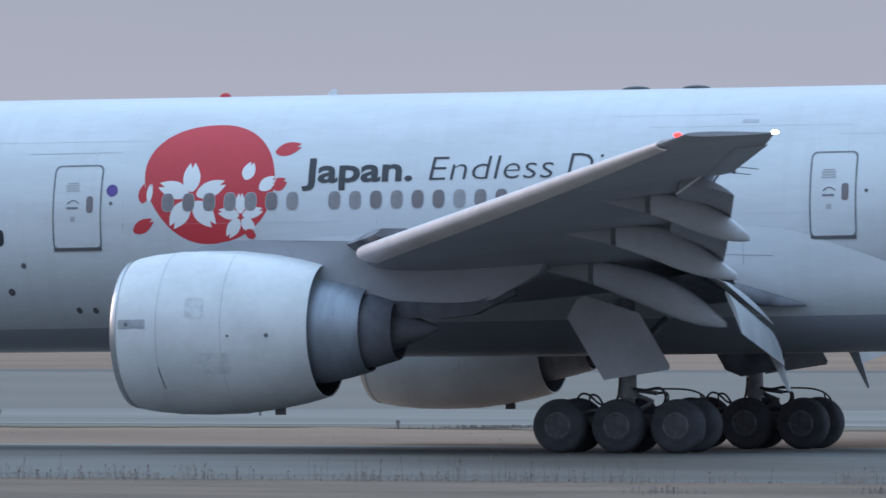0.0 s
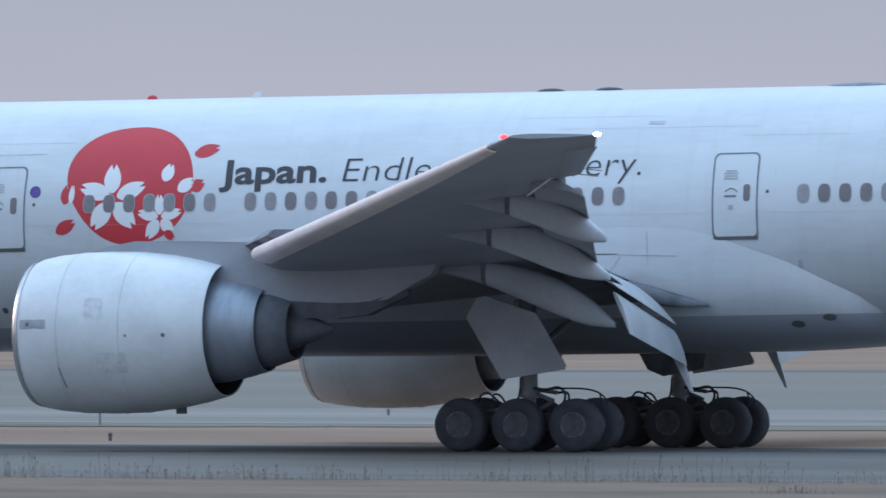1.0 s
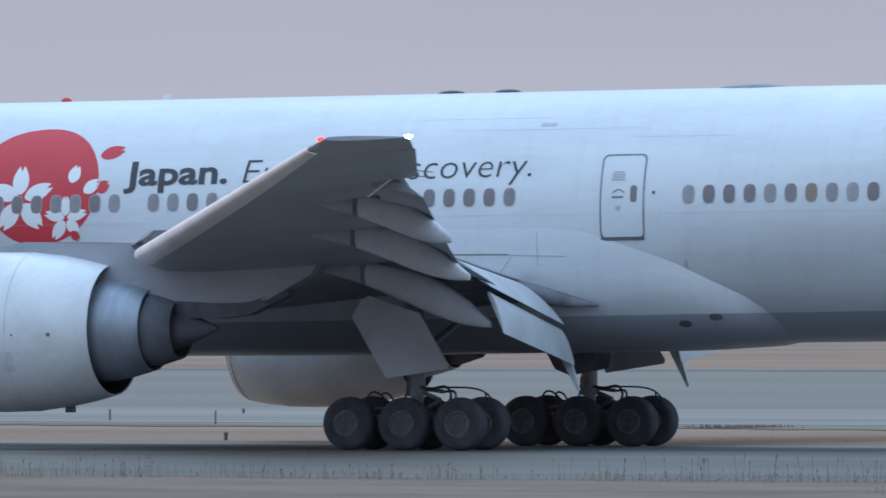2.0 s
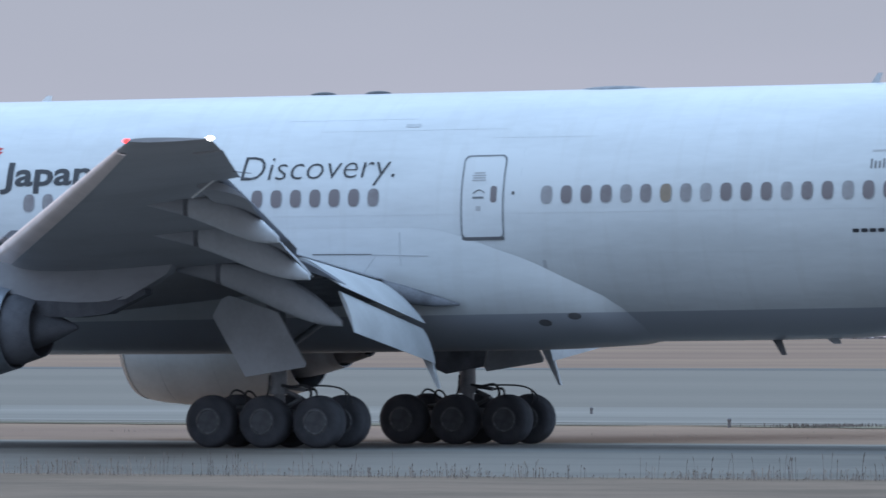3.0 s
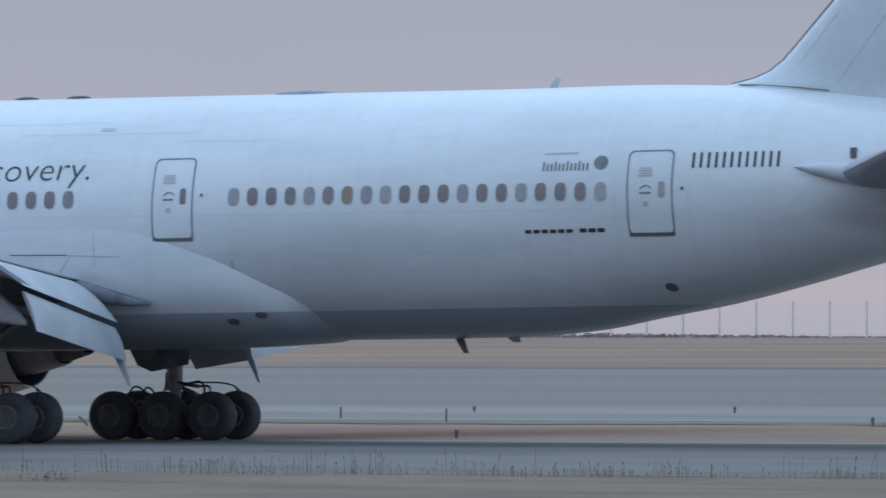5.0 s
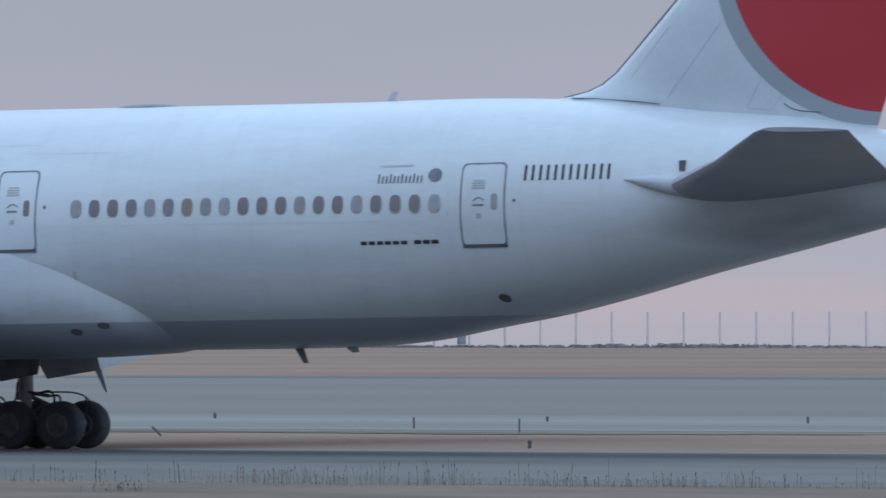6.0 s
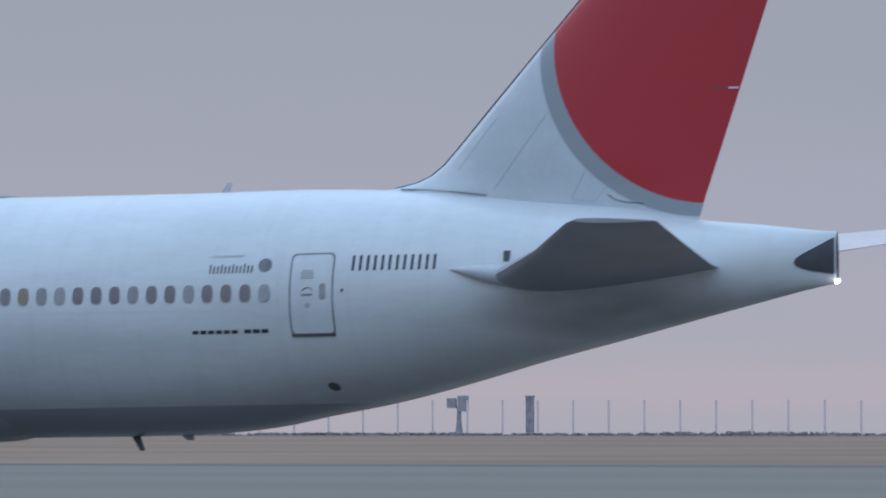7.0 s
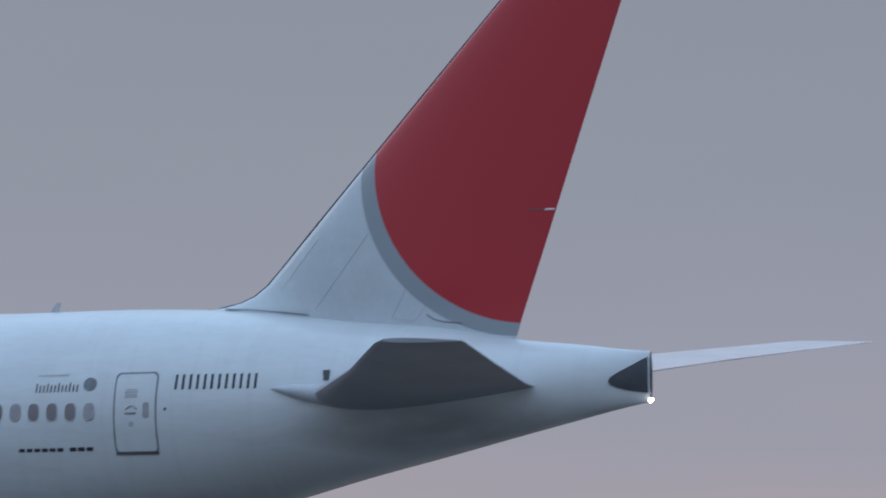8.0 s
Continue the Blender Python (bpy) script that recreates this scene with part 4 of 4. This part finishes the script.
def lathe(rows, cy, cz, n=64):
    """Rings about the engine axis from rows (x, radius)."""
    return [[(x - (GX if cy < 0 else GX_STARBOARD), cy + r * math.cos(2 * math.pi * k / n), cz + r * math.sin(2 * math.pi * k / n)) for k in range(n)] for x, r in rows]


def build_engine(s):
    cy, cz = s * 9.61, 2.97
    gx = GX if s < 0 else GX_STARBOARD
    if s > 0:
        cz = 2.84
    cowl = mesh_part("engine_cowl", *loft(lathe([(21.25, 1.50), (21.10, 1.56), (21.06, 1.62), (21.12, 1.69), (21.3, 1.755), (21.7, 1.83), (22.3, 1.885), (23.0, 1.905), (23.8, 1.89), (24.6, 1.80), (25.25, 1.68), (25.80, 1.54),
                                                        (25.79, 1.51)], cy, cz), caps=False), M_NAC, airliner, "white rounded engine cowl", sharp=50)
    mesh_part("inlet_lip", *loft(lathe([(21.22, 1.51), (21.07, 1.57), (21.035, 1.625), (21.08, 1.695), (21.2, 1.735)], cy, cz), caps=False), M_LIP, cowl, "bare metal inlet lip", sharp=60)
    mesh_part("duct_liner", *loft(lathe([(25.79, 1.51), (25.1, 1.58), (24.4, 1.60), (22.6, 1.56), (21.6, 1.50), (21.25, 1.50)], cy, cz), caps=False), M_DARK, cowl, "dark liner inside the cowl", sharp=60)
    mesh_part("fan_face", *loft(lathe([(22.3, 1.55), (22.35, 0.5), (22.0, 0.3), (21.75, 0.03)], cy, cz, 40)), M_DARK, cowl)
    mesh_part("duct_wall", *loft(lathe([(24.6, 1.58), (24.62, 1.0)], cy, cz, 40)), M_DARK, cowl)
    core = mesh_part("core_cowl", *loft(lathe([(24.2, 1.10), (25.2, 1.25), (25.8, 1.21), (26.35, 1.10), (26.85, 0.97), (26.84, 0.94), (26.4, 0.9)], cy, cz), caps=False), M_CORE, airliner, "blue-grey metal core cowl", sharp=50)
    mesh_part("core_nozzle", *loft(lathe([(26.3, 0.88), (27.0, 0.86), (27.55, 0.70), (27.53, 0.67), (26.8, 0.7)], cy, cz), caps=False), M_NOZ, core, "dark scorched exhaust nozzle", sharp=50)
    mesh_part("exhaust_plug", *loft(lathe([(26.5, 0.56), (27.4, 0.50), (28.0, 0.28), (28.5, 0.05)], cy, cz, 40)), M_NOZ, core)
    for x in (22.25, 23.82):
        ring = [(x - gx, cy + r_ * math.cos(a), cz + r_ * math.sin(a)) for r_, a in [((1.891 if x < 23 else 1.897), 2 * math.pi * k / 48) for k in range(49)]]
        mesh_part("cowl_seam", *tube(ring, 0.004, 4), M_LAP, cowl)
    # grey marking plate, latch spots, small dark ports and the strake line on the outer side
    def cp(x, z, off=0.006):
        r = table([(21.06, 1.62), (21.3, 1.755), (21.7, 1.83), (22.3, 1.885), (23.0, 1.905), (23.8, 1.89), (24.6, 1.80), (25.25, 1.68), (25.80, 1.54)], x)[0] + off
        dz = max(-r * 0.99, min(r * 0.99, z - cz))
        return Vector((x - gx, cy + s * math.sqrt(r * r - dz * dz), cz + dz))
    mesh_part("marking_plate", *ring_patch(rounded(21.28, 21.98, 3.08, 3.30, 0.03, 2), cp, 3), M_PLATE, cowl, "grey marking plate", sharp=80)
    for x, z, r in ((21.5, 3.19, 0.05), (24.9, 2.89, 0.05), (24.0, 2.89, 0.03)):
        mesh_part("cowl_port", *ring_patch([(x + r * math.cos(radians(45 * k)), z + r * math.sin(radians(45 * k))) for k in range(8)], lambda a, b: cp(a, b, 0.012), 2), M_LINE, cowl, sharp=80)
    mesh_part("cowl_seam", *tube([cp(22.25 + 0.012 * i, 2.18 - 0.08 * i, 0.002) for i in range(7)], 0.012, 5), M_LINE, cowl)
    for x0, x1, z0, z1 in ((22.95, 23.40, 3.32, 3.78), (23.25, 24.0, 2.02, 2.5)):
        mesh_part("worn_patch", *ring_patch(rounded(x0, x1, z0, z1, 0.08, 3), lambda a, b: cp(a, b, 0.004), 4), M_WORN, cowl, "slightly greyed repair patch", sharp=80)
    mesh_part("drain_fin", *box(24.5 - gx, 24.75 - gx, cy - 0.03, cy + 0.03, cz - 1.93, cz - 1.76), M_LINE, cowl, smooth=False)
    # pylon from the cowl's top to the wing
    o = [(22.2, 4.80), (22.8, 4.97), (23.6, 5.10), (25.3, 5.06), (26.6, 5.02), (28.5, 5.0), (31.2, 4.55), (31.0, 4.2), (29.9, 3.62), (28.6, 3.52), (27.35, 3.62), (26.6, 3.75), (25.6, 3.9), (24.4, 4.3)]
    w = [0.06, 0.12, 0.2, 0.26, 0.28, 0.28, 0.2, 0.2, 0.24, 0.26, 0.26, 0.26, 0.24, 0.2]
    verts = [(x - gx, cy - q, z) for (x, z), q in zip(o, w)] + [(x - gx, cy + q, z) for (x, z), q in zip(o, w)]
    n = len(o)
    faces = [tuple(range(n)), tuple(range(n, 2 * n))] + [(j, (j + 1) % n, n + (j + 1) % n, n + j) for j in range(n)]
    pyl = mesh_part("pylon", verts, faces, M_WING, airliner, "grey engine pylon under the wing", sharp=45)
    mesh_part("pylon_heat_shield", *loft([[(x - gx, cy - q, za), (x - gx, cy + q, za), (x - gx, cy + q * 0.8, zb), (x - gx, cy - q * 0.8, zb)] for x, za, zb, q in ((26.85, 3.70, 3.36, 0.3), (27.4, 3.64, 3.24, 0.3), (28.6, 3.56, 3.20, 0.3), (29.4, 3.56, 3.28, 0.27), (30.4, 3.86, 3.72, 0.2))]), M_NOZ, pyl, "dark heat shield", smooth=False)


build_engine(-1)
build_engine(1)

# ---------------------------------------------------------------- airliner: landing gear
PITCH = 0.905
WHEEL_R = 0.635
wheels = []


def build_wheel(s_out):
    """A tyre on its hub, turning about y, at its own origin."""
    prof = [(-0.25, 0.33), (-0.262, 0.45), (-0.245, 0.545), (-0.21, 0.61), (-0.12, 0.63), (-0.115, 0.62), (-0.105, 0.632), (-0.04, WHEEL_R), (-0.035, 0.625), (0.035, 0.625), (0.04, WHEEL_R), (0.105, 0.632), (0.115, 0.62), (0.12, 0.63),
            (0.21, 0.61), (0.245, 0.55), (0.262, 0.45), (0.25, 0.33)]
    n = 44
    rings = [[(r * math.cos(2 * math.pi * k / n), y, r * math.sin(2 * math.pi * k / n)) for k in range(n)] for y, r in prof]
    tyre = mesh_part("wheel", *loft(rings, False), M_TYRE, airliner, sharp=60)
    hub = [[(r * math.cos(2 * math.pi * k / n), y, r * math.sin(2 * math.pi * k / n)) for k in range(n)] for y, r in (
        (-0.25, 0.33), (-0.255, 0.30), (-0.17, 0.28), (-0.16, 0.17), (-0.21, 0.15), (-0.21, 0.06), (0.21, 0.06), (0.21, 0.15), (0.16, 0.17), (0.17, 0.28), (0.255, 0.30), (0.25, 0.33))]
    mesh_part("rim", *loft(hub, True), M_RIM, tyre, "grey wheel hub", sharp=30)
    for yy in (-0.258, 0.258):
        mesh_part("rim_flange", *tube([(0.285 * math.cos(2 * math.pi * k / 32), yy, 0.285 * math.sin(2 * math.pi * k / 32)) for k in range(33)], 0.022, 6, False), M_FLANGE, tyre, "worn bright rim flange")
    for k in range(9):
        a = 2 * math.pi * k / 9
        mesh_part("bolt", *tube([(0.225 * math.cos(a), -0.185, 0.225 * math.sin(a)), (0.225 * math.cos(a), 0.185, 0.225 * math.sin(a))], 0.025, 6), M_BAY, tyre)
    return tyre


first_wheel = build_wheel(1)
axle_x = (-1.43, 0.0, 1.43)
for s in (-1, 1):
    for ax in axle_x:
        for yy in (4.79, 6.19):
            m = pose(ax, s * yy, WHEEL_R - ax * math.sin(radians(PITCH)) + (0 if s < 0 else -0.104))
            wheels.append((copy_thing(first_wheel, m) if wheels else first_wheel, m))
first_wheel.matrix_basis = wheels[0][1]


def build_gear(s):
    y = s * 5.49
    d = 0 if s < 0 else -0.104
    z0 = 0.64 + d
    pieces = [tube([(-1.75, y, z0), (-1.4, y, z0 + 0.02), (-0.3, y, z0 + 0.06), (0.3, y, z0 + 0.06), (1.4, y, z0 + 0.02), (1.75, y, z0)], [0.12, 0.17, 0.22, 0.22, 0.17, 0.12], 14)]
    truck = mesh_part("gear_truck", *join_geo(pieces), M_GEAR, airliner, "grey steel bogie beam", sharp=40)
    for ax in axle_x:
        mesh_part("axle", *tube([(ax, y - 0.72, WHEEL_R + d), (ax, y + 0.72, WHEEL_R + d)], 0.085, 12), M_GEAR, truck)
    for ax in (-0.95, 0.75):
        mesh_part("brake_rod", *tube([(ax, y - 0.32, 0.98 + d), (ax + 0.45, y - 0.32, 1.02 + d)], 0.04, 8), M_GEAR, truck)
    leg = mesh_part("gear_leg", *tube([(0.02, y, 0.6 + d), (0.02, y, 1.35 + d), (0.02, y, 1.36 + d), (0.0, y, 2.2), (-0.05, y, 3.6)], [0.15, 0.15, 0.205, 0.22, 0.26], 18), M_GEAR, airliner, "grey landing gear leg", sharp=40)
    mesh_part("collar", *tube([(0.02, y, 1.28 + d), (0.02, y, 1.50 + d)], 0.25, 18), M_GEAR, leg)
    for a, b, r in (((0.1, y, 1.40), (0.62, y, 1.18), 0.055), ((0.62, y, 1.18), (0.15, y, 0.92), 0.055), ((-0.15, y, 2.1), (-1.3, y - s * 0.5, 3.3), 0.085), ((0.1, y, 2.3), (0.3, y - s * 2.2, 3.1), 0.085), ((0.25, y, 1.45), (0.72, y, 1.38), 0.05)):
        mesh_part("drag_brace", *tube([(p[0], p[1], p[2] + d) for p in (a, b)], r, 10), M_GEAR, leg)
    for pts, r in ((((-0.12, y - 0.2, 1.75), (-0.16, y - 0.22, 1.35), (-0.30, y - 0.25, 1.12), (-0.62, y - 0.25, 1.16), (-0.85, y - 0.28, 1.36), (-1.05, y - 0.3, 1.38), (-1.2, y - 0.32, 1.12), (-1.18, y - 0.32, 0.9)), 0.026),
                   (((-0.14, y + 0.2, 1.6), (-0.25, y + 0.22, 1.15), (-0.55, y + 0.22, 1.02), (-0.8, y + 0.25, 1.32), (-1.0, y + 0.28, 1.33), (-0.98, y + 0.3, 0.95)), 0.026),
                   (((0.2, y - 0.2, 1.50), (0.5, y - 0.2, 1.46), (0.85, y - 0.22, 1.5), (1.0, y - 0.25, 1.32), (0.92, y - 0.26, 1.1), (0.66, y - 0.26, 0.95)), 0.034),
                   (((0.22, y + 0.2, 1.46), (0.6, y + 0.2, 1.38), (0.88, y + 0.22, 1.38), (0.9, y + 0.22, 1.18), (0.6, y + 0.22, 1.02)), 0.030),
                   (((0.4, y - 0.05, 1.47), (0.9, y, 1.48), (1.4, y, 1.46), (1.72, y, 1.38), (1.92, y, 1.22), (1.96, y, 1.05)), 0.022),
                   (((1.76, y + 0.05, 1.33), (1.78, y + 0.1, 1.15), (1.72, y + 0.1, 1.0)), 0.022)):
        mesh_part("hydraulic_hose", *tube([(p.x, p.y, p.z + d) for p in arc_curve(pts, 5)], r, 7), M_HOSE, leg)
    # leg door: a plate standing outside the leg
    o = [(30.80, 3.18), (31.05, 3.60), (31.25, 3.68), (32.55, 3.25), (33.25, 2.02), (33.22, 1.93), (31.66, 1.72)]
    door = mesh_part("gear_door", *slab([(x - GX, z) for x, z in o], "y", s * 6.95, s * 7.02), M_CANOE, airliner, "grey gear door hanging beside the leg", smooth=False)
    mesh_part("door_strut", *tube([(0.0, y, 2.3), (0.3, s * 6.95, 2.5)], 0.05, 8), M_GEAR, door)
    if s > 0:
        # wheel-well door by the belly
        o = [(31.05, 2.6), (32.65, 2.4), (33.0, 2.32), (32.9, 1.85), (31.85, 1.68), (31.45, 1.85)]
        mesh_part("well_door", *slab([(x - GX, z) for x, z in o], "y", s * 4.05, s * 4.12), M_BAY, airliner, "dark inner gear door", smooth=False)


build_gear(-1)
build_gear(1)
# nose gear under the front of the fuselage
mesh_part("nose_gear_leg", *tube([(5.89 - GX, 0, 0.9), (5.89 - GX, 0, 3.0)], 0.13, 12), M_GEAR, airliner)

# ---------------------------------------------------------------- airfield clutter
def marker_post(x, y, h, r=0.05, cap=True):
    x, y, h, r = x * STRETCH, away(y), h * STRETCH + FIELD, r * STRETCH
    v_, f_ = tube([(x, y, FIELD - 0.05), (x, y, h)], r, 8)
    ob = mesh_part("marker_post", v_, f_, M_MARK)
    if cap:
        bm = bmesh.new()
        bmesh.ops.create_uvsphere(bm, u_segments=10, v_segments=6, radius=r * 1.25)
        bmesh.ops.translate(bm, vec=(x, y, h), verts=bm.verts)
        part("lamp_cap", bm, M_MARK, ob)
    return tagged(ob, "small dark edge marker post standing in the grass", "marker", "edge markers")


for x, y, h, r, c in ((-98.6, 27.7, 0.40, 0.030, False), (-106.5, 47.2, 0.13, 0.045, True), (-119.8, 50.8, 0.14, 0.05, True), (-97.4, 46.3, 0.17, 0.045, True),
                      (-88.1, 5.2, 0.16, 0.05, True), (-84.5, 25.0, 0.20, 0.05, True), (-104.5, 33.2, 0.34, 0.035, False)):
    marker_post(x, y, h, r, c)


fallen = mesh_part("fallen_marker", *tube([(-108.80, 25.3, FIELD - 0.02), (-108.90, 25.3, FIELD + 0.10), (-109.10, 25.3, FIELD + 0.26)], [0.02, 0.05, 0.035], 8), M_MARK)
tagged(fallen, "dark marker stake leaning over in the grass", "marker")


def weeds(name, count, clumps, x0, x1, y0, y1, h0, h1, mat, label, base=-0.05, spread=(0.25, 1.3), thick=(0.003, 0.006), heads=(1.3, 3.4), seed=1):
    """Dry stems with small seed heads in loose clumps, too many to count."""
    rnd = random.Random(seed)
    verts, faces = [], []
    centres = [(rnd.uniform(x0, x1), rnd.uniform(y0, y1), rnd.uniform(*spread), rnd.uniform(0.45, 1.0)) for _ in range(clumps)]
    for _ in range(count):
        cx, cy, sp, tall = rnd.choice(centres)
        x, y = rnd.gauss(cx, sp), min(y1, max(y0, rnd.gauss(cy, 0.4)))
        h = h0 + (h1 - h0) * tall * rnd.random() ** 1.6
        lean = (rnd.uniform(-0.16, 0.16) * h, rnd.uniform(-0.1, 0.1) * h)
        r = rnd.uniform(*thick)
        o = len(verts)
        head = rnd.uniform(*heads)
        for u, g in ((0, 1.0), (0.78, 0.8), (0.9, head), (1.0, 0.6)):
            for k in range(3):
                a = 2.094 * k
                verts.append((x + lean[0] * u * u + r * g * math.cos(a), y + lean[1] * u * u + r * g * math.sin(a), base + h * u))
        for i in range(3):
            for k in range(3):
                faces.append((o + i * 3 + k, o + i * 3 + (k + 1) % 3, o + i * 3 + 3 + (k + 1) % 3, o + i * 3 + 3 + k))
    ob = mesh_part(name, verts, faces, mat, smooth=False)
    return tagged(ob, label, "weeds", kind="stuff")


weeds("dry_weeds", 900, 70, -100, -35, -35.4, -33.8, 0.10, 0.66, M_WEED, "dark dry weeds with seed heads along the taxiway edge", seed=4)
weeds("pale_weeds", 2200, 50, -100, -35, -35.2, -33.7, 0.06, 0.46, M_STRAW, "pale straw-coloured weeds along the taxiway edge", spread=(0.2, 0.9), seed=8)
weeds("edge_grass", 2600, 240, -100, -35, -34.4, -33.6, 0.04, 0.11, M_WEED, "ragged low grass growing over the pavement edge", spread=(0.4, 1.6), seed=3)
weeds("grass_tufts", 420, 9, -100, -35, -44.0, -41.0, 0.10, 0.26, M_WEED, "few brown tufts in the short dry grass", spread=(0.15, 0.5), seed=6)
weeds("verge_grass", 500, 60, -140, -45, 8.5, away(27.0), 0.03, 0.09, M_STRAW, "short dry grass on the strip between taxiway and runway", base=FIELD - 0.02, seed=2)
weeds("burnt_grass", 600, 9, -83.0 * STRETCH, -81.4 * STRETCH, away(25.2), away(27.8), 0.02, 0.14, M_BURNT, "dark withered grass patch at the runway side", base=FIELD - 0.02, spread=(0.3, 0.7), thick=(0.010, 0.018), heads=(0.5, 0.9), seed=5)

# perimeter fence far behind the runway
fence = tagged(new("perimeter_fence"), "metal mesh fence, haze-pale in colour, along the far airfield edge", "fence")
post_me = None
FY = away(420.0)
for i in range(110):
    x = -420 + 3.2 * i
    if post_me is None:
        p = mesh_part("fence_post", *join_geo([tube([(0, 0, -0.05), (0, 0, 2.9)], 0.10, 8)]), M_FENCE, fence)
        post_me = p.data
    else:
        p = new("fence_post", post_me)
        p.parent = fence
    p.matrix_basis = pose(x, FY, FIELD)
for z in (0.12,):
    mesh_part("fence_rail", *tube([(-420, FY, z), (-68, FY, z)], 0.02, 6), M_FENCE, fence)

rnd = random.Random(3)
verts, faces = [], []
for i in range(3000):
    x, y, r = rnd.uniform(-440, -60), rnd.uniform(FY - 4, FY + 3), rnd.uniform(0.10, 0.32)
    h = rnd.uniform(0.12, 0.34) * (0.75 + 0.5 * math.sin(x * 0.11) * math.sin(x * 0.043))
    o = len(verts)
    for k in range(5):
        a = 2 * math.pi * k / 5 + rnd.uniform(-0.4, 0.4)
        verts.append((x + r * 1.8 * math.cos(a), y + r * math.sin(a), FIELD - 0.02))
    for k in range(5):
        a = 2 * math.pi * k / 5 + rnd.uniform(-0.5, 0.5)
        verts.append((x + r * 1.2 * math.cos(a), y + r * 0.7 * math.sin(a), FIELD + h * rnd.uniform(0.45, 1.0)))
    for k in range(5):
        faces.append((o + k, o + (k + 1) % 5, o + 5 + (k + 1) % 5, o + 5 + k))
    faces.append(tuple(o + 5 + k for k in range(5)))
tagged(mesh_part("far_scrub", verts, faces, M_BUSH, smooth=False), "low dark scrub along the foot of the far fence", "scrub", kind="stuff")

PX, MX, PY = -284.0 * STRETCH, -290.2 * STRETCH, away(424.6)
tagged(mesh_part("concrete_pillar", *join_geo([box(PX - 0.26, PX + 0.26, PY, PY + 0.6, FIELD - 0.05, 3.03), box(PX - 0.29, PX + 0.29, PY - 0.05, PY + 0.65, 3.03, 3.18)]), M_PILLAR, smooth=False), "weathered grey pillar standing before the far fence", "pillar")
mast = tagged(mesh_part("antenna_mast", *tube([(MX, PY, FIELD - 0.05), (MX, PY, 0.95), (MX, PY, 2.35)], [0.36, 0.22, 0.16], 10), M_PILLAR), "grey antenna mast with two panels by the fence", "antenna")
mesh_part("antenna_panel", *box(MX - 1.0, MX - 0.2, PY - 0.3, PY, 2.15, 2.97), M_PILLAR, mast, smooth=False)
mesh_part("antenna_panel", *box(MX, MX + 0.9, PY - 0.3, PY, 1.85, 3.17), M_PILLAR, mast, smooth=False)


# ---------------------------------------------------------------- movement
ROLL_OUT = ((0.0, -66.979, -0.142, 3.409), (0.5, -69.661, -0.28, 2.495), (1.0, -72.405, -0.378, 1.599), (2.5, -80.941, -0.438, -0.795), (3.0, -83.88, -0.386, -1.243),
            (3.5, -86.881, -0.315, -1.439), (4.0, -89.934, -0.239, -1.432), (4.5, -93.068, -0.168, -1.155), (6.0, -102.77, -0.044, -0.311), (6.5, -106.054, -0.028, -0.263),
            (7.0, -109.354, -0.013, -0.239), (7.5, -112.641, -0.003, -0.112), (8.0, -115.925, 0.0, 0.004))


def motions():
    walk(airliner, [(t, pose(x, y, 0, 0, -PITCH, yaw)) for t, x, y, yaw in ROLL_OUT])
    for wheel, m in wheels:
        rows = []
        for i in range(81):
            x = table([(r[0], r[1]) for r in ROLL_OUT], i / 10)[0]
            rows.append((i / 10, m @ Matrix.Rotation((x + 66.979) / WHEEL_R, 4, "Y")))
        walk(wheel, rows)


motions()
